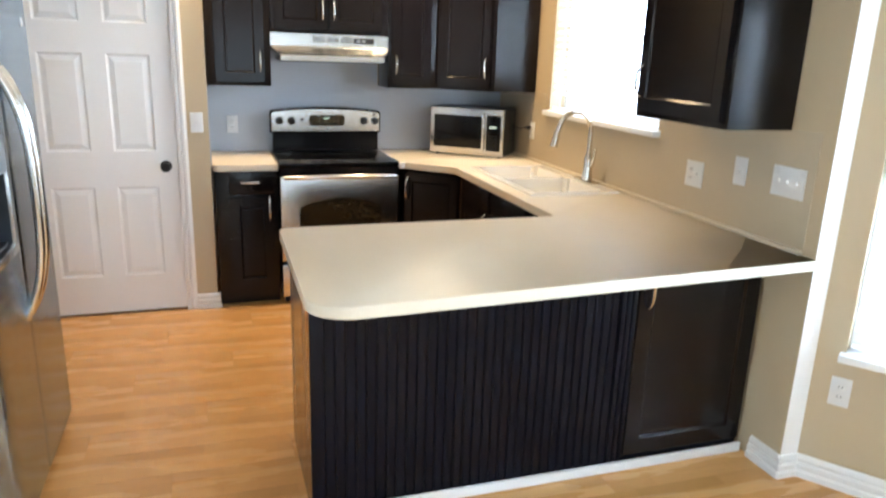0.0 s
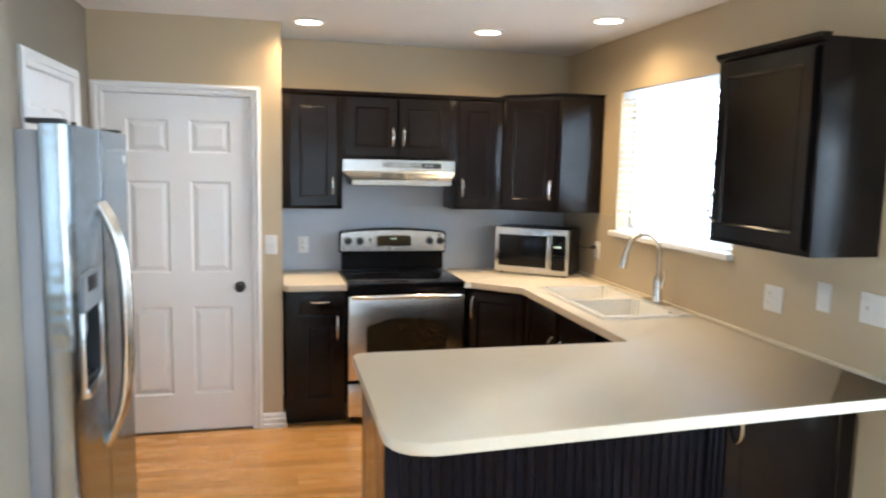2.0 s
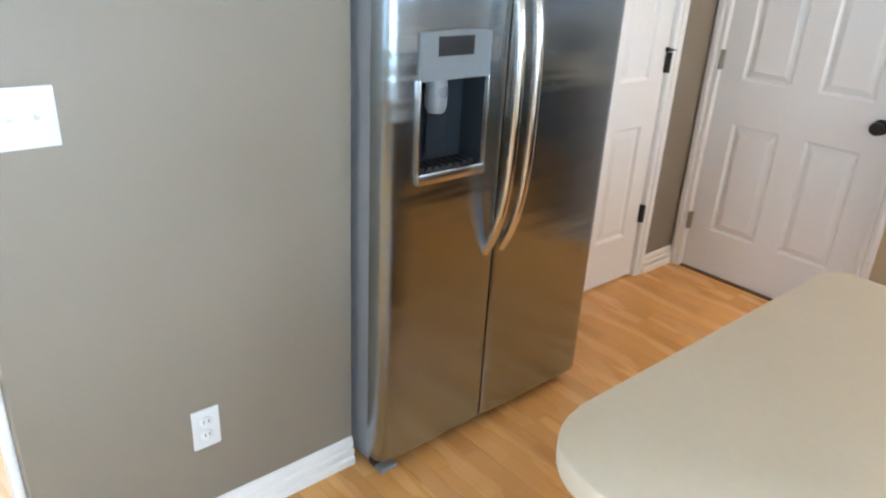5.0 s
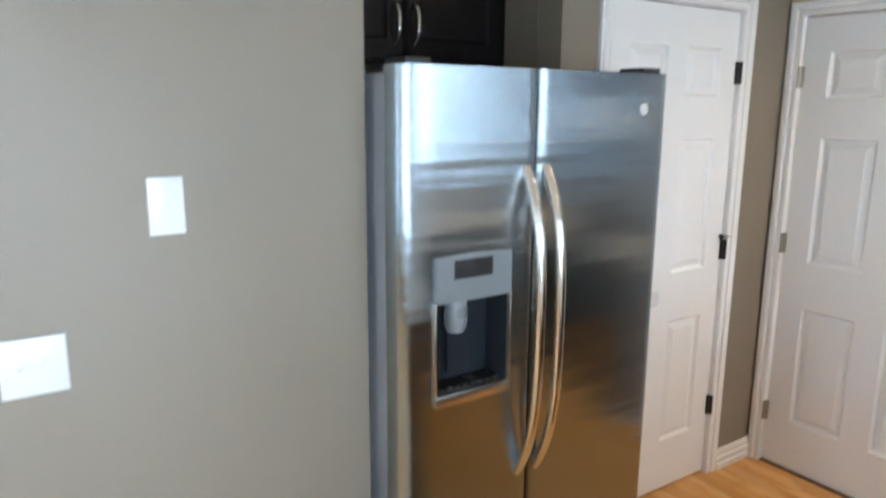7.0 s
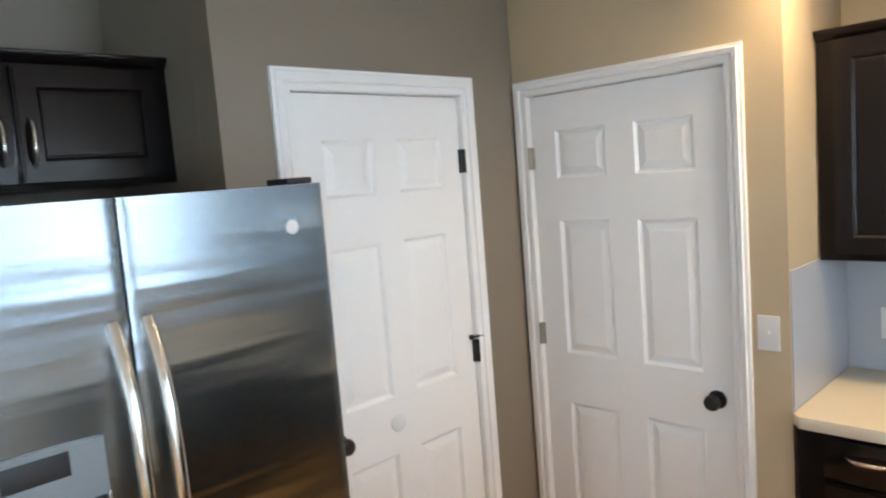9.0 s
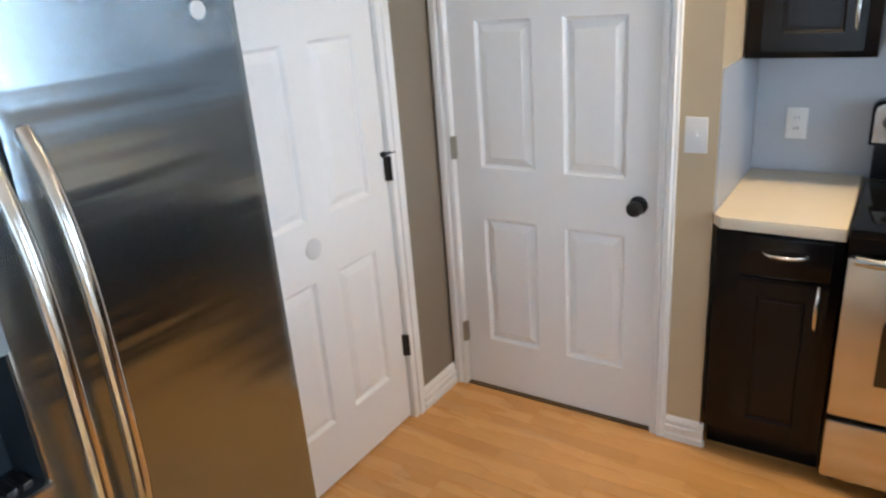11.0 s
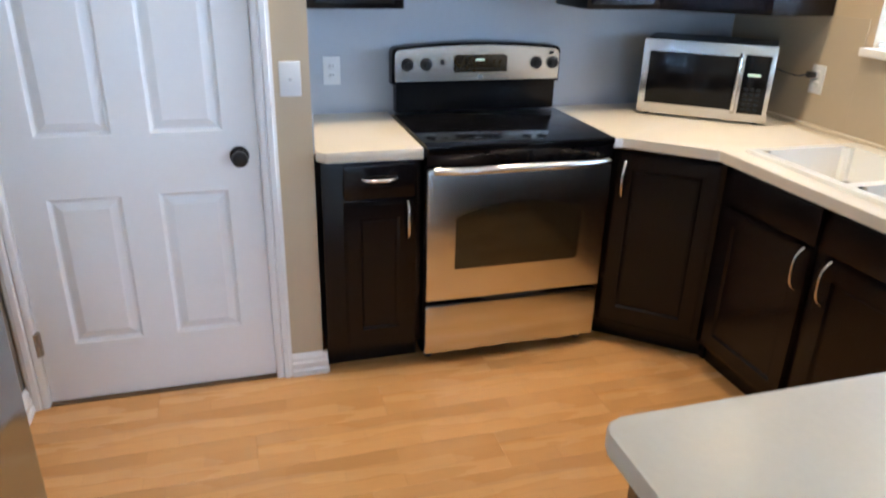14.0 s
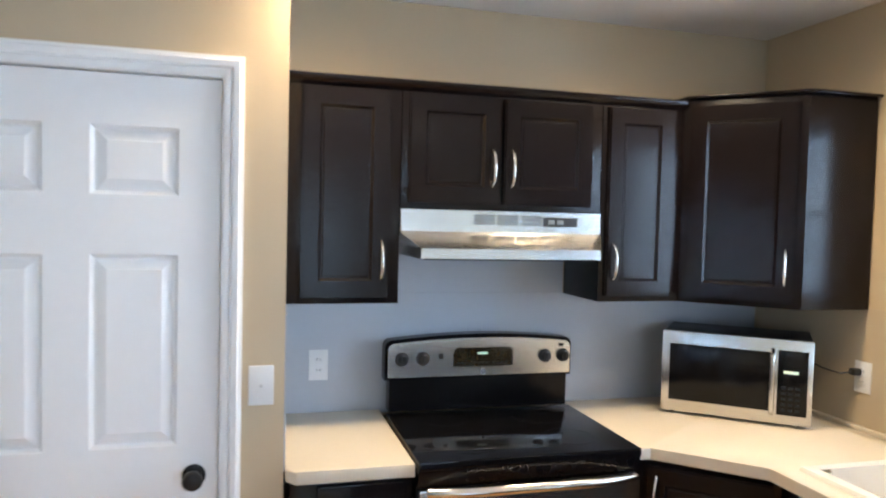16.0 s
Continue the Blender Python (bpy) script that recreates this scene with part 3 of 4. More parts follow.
def cabinet_door(parent, x0, x1, z0, z1, y=0.0, handle=None, name="door", rail=0.058):
    """A framed door with a recessed raised panel; its face stands 20 mm in front of y."""
    w, h = x1 - x0, z1 - z0
    bm = leaf_frame(w, h, ((rail, w - rail),), ((z0 + rail, z1 - rail),), 0.019, y - 0.020, z0)
    for v in bm.verts:
        v.co.x += x0
    outer = [e for e in bm.edges if e.verts[0].co.y < y - 0.019 and e.verts[1].co.y < y - 0.019 and (
        all(abs(v.co.x - x0) < 1e-5 for v in e.verts) or all(abs(v.co.x - x1) < 1e-5 for v in e.verts) or all(abs(v.co.z - z0) < 1e-5 for v in e.verts) or all(abs(v.co.z - z1) < 1e-5 for v in e.verts))]
    bmesh.ops.bevel(bm, geom=outer, offset=0.006, segments=2, affect="EDGES")
    d = part(name, bm, M_CAB, parent)
    part("panel", ring_panel(x0 + rail, x1 - rail, z0 + rail, z1 - rail, y - 0.020, 0.009, 0.009, 0.004, 0.003, 0.0075), M_CAB, d)
    if handle:
        hx, hz, ln, up = handle
        part("handle", bow_handle(hx, hz, ln, up, y - 0.020), M_NICKEL, d, "satin nickel bow handle")
    return d


def drawer_front(parent, x0, x1, z0, z1, y=0.0, handle=True):
    d = part("drawer", box(x0, x1, y - 0.020, y - 0.001, z0, z1, bevel=0.006), M_CAB, parent)
    if handle:
        part("handle", bow_handle((x0 + x1) / 2, (z0 + z1) / 2 + 0.012, 0.125, False, y - 0.020), M_NICKEL, d, "satin nickel bow handle")
    return d


def upper(m, w, z0, z1, depth, doors, label, crown=True, group="wall cabinets"):
    """Wall cabinet: y = 0 its face frame, the wall at y = depth. doors: x0, x1, handle x."""
    c = thing("wall_cabinet", m, label, "cabinet", group)
    part("body", box(0.0005, w - 0.0005, 0, depth, z0, z1, bevel=0.002), M_CAB, c)
    for x0, x1, hx in doors:
        cabinet_door(c, x0, x1, z0 + 0.022, z1 - 0.030, 0.0, (hx, z0 + 0.022 + min(0.13, (z1 - z0) * 0.30), 0.128, True) if hx is not None else None)
    if crown:
        part("top_moulding", side_prism([(-0.002, z1 - 0.022), (-0.016, z1 - 0.010), (-0.024, z1 + 0.002), (-0.024, z1 + 0.012), (0.02, z1 + 0.012), (0.02, z1 + 0.0005), (-0.0015, z1 + 0.0005)], 0.0, w), M_CAB, c)
    return c


UB, UT, UF = 1.368, 2.128, -0.310
upper(pose(XC + 0.006, UF, 0), -0.382 - XC - 0.006, UB, UT, -UF - 0.006, ((0.052, -0.382 - XC - 0.046, -0.382 - XC - 0.072),), "dark espresso wall cabinet beside the pantry wall")
upper(pose(-0.381, UF, 0), 0.762, 1.700, UT, -UF - 0.006, ((0.024, 0.356, 0.328), (0.372, 0.718, 0.400)), "dark espresso double-door cabinet above the range hood")
upper(pose(0.382, UF, 0), 0.345, UB, UT, -UF - 0.006, ((0.022, 0.298, 0.050),), "dark espresso narrow wall cabinet beside the range hood")
# diagonal corner wall cabinet
cw = thing("corner_wall_cabinet", pose(0, 0, 0), "dark espresso diagonal corner wall cabinet above the microwave", "cabinet", "wall cabinets")
CT = UT + 0.018
CX, CY = 0.728, -0.612
plan = [(CX, -0.006), (CX, UF), (1.035, CY), (XR - 0.006, CY), (XR - 0.006, -0.006)]
part("body", prism(plan, UB, CT, 0.002), M_CAB, cw)
crown_plan = [(CX, -0.01), (CX, UF - 0.024), (1.028, CY - 0.022), (XR - 0.006, CY - 0.022), (XR - 0.006, -0.01)]
part("top_moulding", prism(crown_plan, CT + 0.0005, CT + 0.012, 0.003), M_CAB, cw)
dl = math.hypot(1.035 - CX, CY - UF)
ang = math.degrees(math.atan2(CY - UF, 1.035 - CX))
face = thing("corner_face", pose(CX, UF, 0, 0, 0, ang), "", "")
face.name = "diagonal_front"
face.parent = cw
for k in ("label", "category", "group", "kind"):
    if k in face:
        del face[k]
cabinet_door(face, 0.030, dl - 0.030, UB + 0.022, CT - 0.030, 0, (dl - 0.058, UB + 0.15, 0.128, True))
# cabinet between the window and the bay
UR0, UR1 = -2.300, -2.905
upper(pose(1.035, UR0, 0, 0, 0, -90), UR0 - UR1, UB, 2.150, XR - 1.035 - 0.006, ((0.024, UR0 - UR1 - 0.024, 0.052),), "dark espresso wall cabinet beside the kitchen window")
# over the refrigerator
upper(pose(-2.15, -2.834, 0, 0, 0, 90), 0.905, 1.806, 2.176, 0.44, ((0.035, 0.455, 0.425), (0.470, 0.872, 0.500)), "dark espresso double-door cabinet above the refrigerator")


def base(m, w, doors, drawers, label, depth=0.58, open_top=False):
    c = thing("base_cabinet", m, label, "cabinet", "base cabinets")
    bm = box(0.0005, w - 0.0005, 0, depth, 0.10, 0.70 if open_top else 0.874, bevel=0.002)
    if open_top:
        bx(bm, 0.0005, w - 0.0005, 0, 0.018, 0.7005, 0.874)
    part("body", bm, M_CAB, c)
    part("toe_kick", box(0.001, w - 0.001, 0.055, 0.075, 0.001, 0.0995), M_CAB, c)
    for x0, x1, hx in doors:
        cabinet_door(c, x0, x1, 0.125, 0.710 if drawers else 0.855, 0, (hx, 0.635, 0.15, True))
    for x0, x1, hd in drawers:
        drawer_front(c, x0, x1, 0.728, 0.858, 0, hd)
    return c


base(pose(XC + 0.018, -0.610, 0), -0.386 - XC - 0.018, ((0.080, 0.345, 0.318),), ((0.080, 0.345, True),), "dark espresso base cabinet with a drawer beside the range", 0.60)
# diagonal corner base
DG0, DG1 = (0.415, -0.610), (0.735, -0.895)
cb = thing("corner_base_cabinet", pose(0, 0, 0), "dark espresso diagonal corner base cabinet beside the range", "cabinet", "base cabinets")
part("body", prism([(0.386, -0.02), (0.386, -0.610), DG0, DG1, (0.735, -0.900), (XR - 0.01, -0.900), (XR - 0.01, -0.02)], 0.10, 0.874, 0.002), M_CAB, cb)
part("toe_kick", prism([(0.40, -0.1), (0.40, -0.56), (0.44, -0.56), (0.785, -0.86), (0.785, -0.895), (0.9, -0.895), (0.9, -0.1)], 0.001, 0.0995), M_CAB, cb)
dl2 = math.hypot(DG1[0] - DG0[0], DG1[1] - DG0[1])
f2 = new("diagonal_front")
f2.matrix_basis = pose(*DG0, 0, 0, 0, math.degrees(math.atan2(DG1[1] - DG0[1], DG1[0] - DG0[0])))
f2.parent = cb
cabinet_door(f2, 0.022, dl2 - 0.022, 0.125, 0.855, 0, (0.052, 0.745, 0.15, True))
base(pose(0.735, -0.902, 0, 0, 0, -90), 1.08, ((0.040, 0.490, 0.452), (0.530, 0.985, 0.570)), ((0.040, 0.490, False), (0.530, 0.985, False)), "dark espresso sink base cabinet with double doors", open_top=True)
base(pose(0.735, -1.984, 0, 0, 0, -90), 0.33, (), (), "dark espresso filler cabinet at the peninsula corner")

# ---- peninsula ----
PX0, PX1, PY0, PY1 = -0.498, XR - 0.02, -2.890, -2.320
pen = thing("peninsula_cabinet", pose(PX0, PY0, 0), "black beadboard peninsula with a door and a brown end", "cabinet", "base cabinets")
PW = PX1 - PX0
part("body", box(0.018, PW, 0.012, PY1 - PY0, 0.0015, 0.874), M_BEAD, pen)
part("end_panel", box(0.0, 0.0165, 0.010, PY1 - PY0, 0.0015, 0.874, bevel=0.002), M_END, pen, "glossy orange-brown end panel")
part("corner_trim", box(0.0, 0.045, -0.010, 0.008, 0.0015, 0.874, bevel=0.003), M_BEAD, pen)
BW = 1.168
slat = None
n = 31
for i in range(n):
    x = 0.047 + i * (BW - 0.047) / n
    if slat is None:
        wd = (BW - 0.047) / n
        bm = front_prism([(0.002, 0.0015), (wd - 0.002, 0.0015), (wd - 0.002, 0.872), (0.002, 0.872)], -0.001, 0.010, 0.003)
        bx(bm, -0.0035, 0.0005, 0.002, 0.010, 0.0015, 0.872)
        slat = part("bead_board", bm, M_BEAD, pen, m=pose(x, 0, 0))
    else:
        s2 = slat.copy()
        scene.collection.objects.link(s2)
        s2.matrix_basis = pose(x, 0, 0)
for x in (1.171, 1.195, 1.219):
    part("fluted_trim", box(x, x + 0.019, -0.012, 0.011, 0.03, 0.872, bevel=0.005), M_BEAD, pen)
cabinet_door(pen, 1.243, PW - 0.004, 0.055, 0.862, 0.012, (1.288, 0.765, 0.15, True), rail=0.07)
part("base_trim", box(-0.004, PW, -0.026, -0.012, 0.0015, 0.042, bevel=0.004), M_BASE, pen, "white shoe moulding")


# ---- worktop ----
def rounded(points):
    """A plan outline; each point has x, y and a corner radius."""
    out = []
    n = len(points)
    for i, (x, y, r) in enumerate(points):
        p, a, b = Vector((x, y)), Vector(points[i - 1][:2]), Vector(points[(i + 1) % n][:2])
        if r <= 0:
            out.append((x, y))
            continue
        u, v = (a - p).normalized(), (b - p).normalized()
        half = u.angle(v) / 2
        t = r / math.tan(half)
        c = p + (u + v).normalized() * (r / math.sin(half))
        s, e = p + u * t - c, p + v * t - c
        a0 = math.atan2(s.y, s.x)
        da = (math.atan2(e.y, e.x) - a0 + math.pi) % (2 * math.pi) - math.pi
        out += [(c.x + r * math.cos(a0 + da * k / 8), c.y + r * math.sin(a0 + da * k / 8)) for k in range(9)]
    return out


SX0, SX1, SY0, SY1 = 0.795, 1.225, -1.815, -0.955   # sink cut-out
PEN_L, PEN_F0, PEN_F1, PEN_B = -0.531, -3.235, -3.125, -2.266
top = rounded([(0.386, -0.012, 0), (0.386, -0.642, 0), (0.425, -0.642, 0.01), (0.690, -0.895, 0.02), (0.690, PEN_B, 0.012), (PEN_L, PEN_B, 0.035), (PEN_L - 0.008, PEN_F0, 0.12), (XR - 0.003, PEN_F1, 0.006), (XR - 0.008, -0.012, 0)])
wt = thing("worktop", pose(0, 0, 0), "cream speckled laminate worktop with a peninsula", "worktop")
bm = prism(top, 0.8755, 0.914, 0.006)
slab = part("slab", bm, M_COUNTER, wt)
cut_bm = box(SX0, SX1, SY0, SY1, 0.80, 1.0)
cutter = new("cutter", finish("cutter", cut_bm, M_COUNTER))
mod = slab.modifiers.new("sink_opening", "BOOLEAN")
mod.operation, mod.object, mod.solver = "DIFFERENCE", cutter, "EXACT"
bpy.context.view_layer.update()
dg = bpy.context.evaluated_depsgraph_get()
cut_mesh = bpy.data.meshes.new_from_object(slab.evaluated_get(dg))
slab.modifiers.clear()
slab.data = cut_mesh
bpy.data.objects.remove(cutter)
part("back_strip", box(XR - 0.024, XR - 0.0045, -3.05, -0.03, 0.9145, 0.930, bevel=0.003), M_COUNTER, wt)
wl = thing("worktop", pose(0, 0, 0), "short cream laminate worktop beside the range", "worktop")
part("slab", prism(rounded([(XC + 0.0065, -0.007, 0), (XC + 0.0065, -0.615, 0), (XC + 0.035, -0.645, 0.006), (-0.386, -0.645, 0.004), (-0.386, -0.007, 0)]), 0.8755, 0.914, 0.005), M_COUNTER, wl)

part("front_edge", box(XC + 0.038, -0.388, -0.6468, -0.6452, 0.880, 0.909, bevel=0.0006), M_COUNTER, wl, "cream laminate edge band")

# ---- sink and tap ----
sk = thing("kitchen_sink", pose(0, 0, 0), "white enamel double-bowl drop-in sink", "sink")
SX0R, SX1R, SY0R, SY1R = SX0 - 0.022, SX1 + 0.055, SY0 - 0.022, SY1 + 0.022
rim = bmesh.new()
ymid = (SY0 + SY1) / 2
BOWLS = ((SX0 + 0.012, SX1 - 0.02, SY0 + 0.012, ymid - 0.018), (SX0 + 0.012, SX1 - 0.02, ymid + 0.018, SY1 - 0.012))
xs = [SX0R, BOWLS[0][0], BOWLS[0][1], SX1R]
ys = [SY0R, BOWLS[0][2], BOWLS[0][3], BOWLS[1][2], BOWLS[1][3], SY1R]
gv = [[rim.verts.new((x, y, 0.928)) for y in ys] for x in xs]
for i in range(3):
    for k in range(5):
        if not (i == 1 and k in (1, 3)):
            rim.faces.new((gv[i][k], gv[i + 1][k], gv[i + 1][k + 1], gv[i][k + 1]))
ed = [e for e in rim.edges if len(e.link_faces) == 1 and (all(abs(v.co.x - SX0R) < 1e-6 for v in e.verts) or all(abs(v.co.x - SX1R) < 1e-6 for v in e.verts) or all(abs(v.co.y - SY0R) < 1e-6 for v in e.verts) or all(abs(v.co.y - SY1R) < 1e-6 for v in e.verts))]
ex = bmesh.ops.extrude_edge_only(rim, edges=ed)["geom"]
for v in ex:
    if isinstance(v, bmesh.types.BMVert):
        v.co.z = 0.9145
        v.co.x += 0.006 * (1 if v.co.x > 1 else -1)
        v.co.y += 0.006 * (1 if v.co.y > ymid else -1)
bmesh.ops.recalc_face_normals(rim, faces=rim.faces)
part("rim", rim, M_SINK, sk)
for a, b, c, d in BOWLS:
    bm = bmesh.new()
    hi = [bm.verts.new(p) for p in ((a, c, 0.928), (b, c, 0.928), (b, d, 0.928), (a, d, 0.928))]
    lo = [bm.verts.new(p) for p in ((a + 0.025, c + 0.025, 0.735), (b - 0.025, c + 0.025, 0.735), (b - 0.025, d - 0.025, 0.735), (a + 0.025, d - 0.025, 0.735))]
    bm.faces.new(lo)
    for k in range(4):
        bm.faces.new((hi[k], lo[k], lo[(k + 1) % 4], hi[(k + 1) % 4]))
    bmesh.ops.bevel(bm, geom=[e for e in bm.edges if not all(v in hi for v in e.verts)], offset=0.03, segments=3, affect="EDGES")
    bmesh.ops.recalc_face_normals(bm, faces=bm.faces)
    for f in bm.faces:
        f.normal_flip()
    bowl = part("bowl", bm, M_SINK, sk)
    part("drain", lathe([(0.045, 0.0), (0.045, 0.003), (0.035, 0.004), (0.03, 0.001)], "z", 20, ((a + b) / 2, (c + d) / 2, 0.7365)), M_STEEL, bowl, "steel drain")

TY = -1.530
part("end_cap", box(0.3865, 0.424, -0.6465, -0.6425, 0.877, 0.912, bevel=0.001), M_BASE, wt, "white edge cap strip beside the range")
tap = thing("kitchen_tap", pose(1.258, TY, 0.9285), "brushed nickel pull-down gooseneck kitchen tap", "tap")
part("base_plate", box(-0.030, 0.030, -0.115, 0.115, 0, 0.010, bevel=0.004), M_NICKEL, tap)
part("body", lathe([(0.030, 0.010), (0.029, 0.03), (0.025, 0.06), (0.024, 0.13), (0.018, 0.15), (0.014, 0.16)], "z", 20), M_NICKEL, tap)
pts = [(0, 0, 0.15), (0, 0, 0.28)] + [(-0.10 + 0.10 * math.cos(a), 0, 0.28 + 0.11 * math.sin(a)) for a in (math.pi * k / 12 * 0.94 for k in range(1, 13))]
part("spout", tube(pts, 0.0145, 14), M_NICKEL, tap)
e = Vector(pts[-1])
part("spray_head", tube([e, e + Vector((-0.010, 0, -0.03)), e + Vector((-0.022, 0, -0.085)), e + Vector((-0.026, 0, -0.10))], [0.0145, 0.017, 0.022, 0.020], 16), M_NICKEL, tap)
part("lever", tube([(0, -0.020, 0.09), (0, -0.045, 0.10), (0.004, -0.055, 0.15), (0.004, -0.062, 0.19)], [0.013, 0.011, 0.008, 0.007], 12), M_NICKEL, tap)

# ---- range ----
RH = 0.378
rg = thing("electric_range", pose(0, 0, 0), "stainless freestanding electric range with a black glass cooktop", "range")
part("body", box(-RH, RH, -0.625, -0.03, 0.045, 0.895), M_BLACK, rg)
part("cooktop", box(-RH - 0.001, RH + 0.001, -0.668, -0.10, 0.8955, 0.924, bevel=0.007), M_COOKTOP, rg, "black ceramic glass cooktop")
part("front_trim", side_prism([(-0.627, 0.842), (-0.655, 0.848), (-0.660, 0.894), (-0.627, 0.894)], -RH, RH), M_BLACK, rg)
arch = [(-0.366, 0.925), (0.366, 0.925), (0.366, 1.055), (-0.366, 1.055)]
bgm = part("backguard", front_prism(arch, -0.100, -0.035, 0.004), M_BLACK, rg, "black enamel backguard")


def crown_outline(hw, z0, z1, rise, r=0.02):
    pts = [(-hw, z0), (hw, z0), (hw, z1 - r), (hw - r * 0.3, z1 - r * 0.3)]
    for k in range(11):
        x = hw - r - (2 * hw - 2 * r) * k / 10
        pts.append((x, z1 + rise * (1 - (x / hw) ** 2)))
    return pts + [(-hw + r * 0.3, z1 - r * 0.3), (-hw, z1 - r)]


part("console_case", front_prism(crown_outline(0.384, 1.046, 1.196, 0.024), -0.098, -0.030, 0.004), M_BLACK, rg)
con = part("console", front_prism(crown_outline(0.374, 1.058, 1.186, 0.020), -0.112, -0.0985, 0.005), M_STEEL, rg, "brushed steel control console")
part("display", front_prism([(-0.118, 1.094), (0.126, 1.094), (0.126, 1.158), (0.11, 1.168), (-0.10, 1.168), (-0.118, 1.158)], -0.1145, -0.1122, 0.0008), M_OVENGLASS, con, "dark glass clock display")
part("clock_digits", box(-0.02, 0.02, -0.1152, -0.1147, 1.142, 1.150), M_LED, con)
bm = bmesh.new()
for k in range(12):
    bx(bm, -0.105 + 0.018 * k, -0.094 + 0.018 * k, -0.1152, -0.1147, 1.106, 1.112)
part("touch_keys", bm, M_DARKGREY, con)
part("badge", lathe([(0.010, 0), (0.010, 0.002), (0.007, 0.003)], "y", 20, (0.005, -0.1121, 1.074)), M_GREYPL, con)
part("switch", box(-0.176, -0.160, -0.1145, -0.1122, 1.128, 1.148), M_PLASTIC, con)
part("switch", box(0.322, 0.342, -0.1145, -0.1122, 1.166, 1.178), M_PLASTIC, con)
for kx in (-0.322, -0.240, 0.262, 0.340):
    bm = lathe([(0.0265, 0), (0.0265, 0.005), (0.021, 0.008), (0.019, 0.024), (0.016, 0.028)], "y", 24, (kx, -0.1121, 1.130))
    bx(bm, kx - 0.0045, kx + 0.0045, -0.147, -0.138, 1.112, 1.148, bevel=0.002)
    part("knob", bm, M_PLASTIC, con, "black burner knob")
for ex, ey, er in ((-0.18, -0.50, 0.115), (0.19, -0.50, 0.09), (-0.18, -0.23, 0.08), (0.19, -0.23, 0.105)):
    bm = bmesh.new()
    ring = [[bm.verts.new((ex + rr * math.cos(2 * math.pi * k / 40), ey + rr * math.sin(2 * math.pi * k / 40), 0.9246)) for k in range(40)] for rr in (er, er - 0.0025)]
    for k in range(40):
        bm.faces.new((ring[0][k], ring[0][(k + 1) % 40], ring[1][(k + 1) % 40], ring[1][k]))
    part("burner_ring", bm, M_MWGLASS, rg)
od = part("oven_door", box(-RH + 0.003, RH - 0.003, -0.668, -0.627, 0.296, 0.836, bevel=0.006), M_STEEL, rg, "brushed steel oven door")
wo = [(-0.262, 0.428), (0.250, 0.428), (0.262, 0.440), (0.262, 0.630)] + [(0.258 - 0.516 * k / 12, 0.644 + 0.052 * (1 - (1 - k / 6) ** 2)) for k in range(13)] + [(-0.262, 0.630), (-0.262, 0.440)]
part("oven_window", front_prism([(x, z) for x, z in wo], -0.6705, -0.6685, 0.001), M_OVENGLASS, od, "smoked oven window")
hp = [(-0.350 + 0.70 * k / 16, -0.672 - 0.048 * (1 - abs(k / 8 - 1) ** 3.5), 0.838 - 0.004 + 0.010 * (1 - (k / 8 - 1) ** 2)) for k in range(17)]
part("oven_handle", tube(hp, 0.0165, 14, 0.8), M_NICKEL, od, "bowed steel oven handle")
part("storage_drawer", box(-RH + 0.003, RH - 0.003, -0.664, -0.627, 0.055, 0.272, bevel=0.006), M_STEEL, rg, "brushed steel storage drawer")
part("drawer_pull", front_prism([(-0.12, 0.2725), (0.12, 0.2725), (0.16, 0.290), (-0.16, 0.290)], -0.650, -0.628), M_PLASTIC, rg)
for fx in (-0.34, 0.34):
    for fy in (-0.58, -0.08):
        part("foot", lathe([(0.018, 0.001), (0.018, 0.044)], "z", 12, (fx, fy, 0)), M_PLASTIC, rg)

# ---- range hood ----
hd = thing("range_hood", pose(0, 0, 0), "stainless under-cabinet range hood with warm lamp glints", "range hood")
bm = bmesh.new()
levels = ((0.380, -0.318, 1.698), (0.380, -0.318, 1.622), (0.378, -0.335, 1.612), (0.330, -0.425, 1.566), (0.330, -0.427, 1.532))
rows_v = [[bm.verts.new((-w, -0.008, z)), bm.verts.new((-w, y, z)), bm.verts.new((w, y, z)), bm.verts.new((w, -0.008, z))] for w, y, z in levels]
for a, b in zip(rows_v, rows_v[1:]):
    for k in range(4):
        bm.faces.new((a[k], a[(k + 1) % 4], b[(k + 1) % 4], b[k]))
bm.faces.new(rows_v[0])
bm.faces.new(rows_v[-1][::-1])
bmesh.ops.recalc_face_normals(bm, faces=bm.faces)
hood_shell = part("shell", bm, M_STEEL, hd, "brushed steel hood shell")
part("underside", box(-0.318, 0.318, -0.410, -0.02, 1.526, 1.5315), M_PLASTIC, hd, "dark filter underside")
for vx in (-0.115, -0.025, 0.065):
    for k in range(5):
        part("vent_slot", box(vx, vx + 0.078, -0.3195, -0.3182, 1.650 + k * 0.0075, 1.6535 + k * 0.0075), M_PLASTIC, hood_shell)
cp = part("control_panel", box(0.150, 0.285, -0.3205, -0.3182, 1.646, 1.680, bevel=0.0008), M_PLASTIC, hood_shell, "black rocker panel")
for kx in (0.170, 0.205):
    part("rocker", box(kx, kx + 0.024, -0.3235, -0.3207, 1.655, 1.671, bevel=0.0008), M_GREYPL, hood_shell)

# ---- microwave ----
MWW, MWD, MWH = 0.54, 0.285, 0.332
mwa = -40
mw = thing("microwave", pose(0.720, -0.232, 0.9145, 0, 0, mwa), "stainless countertop microwave on the corner worktop", "microwave")
part("case", box(0.004, MWW - 0.004, 0.012, MWD, 0.014, MWH - 0.002, bevel=0.006), M_PLASTIC, mw, "dark microwave case")
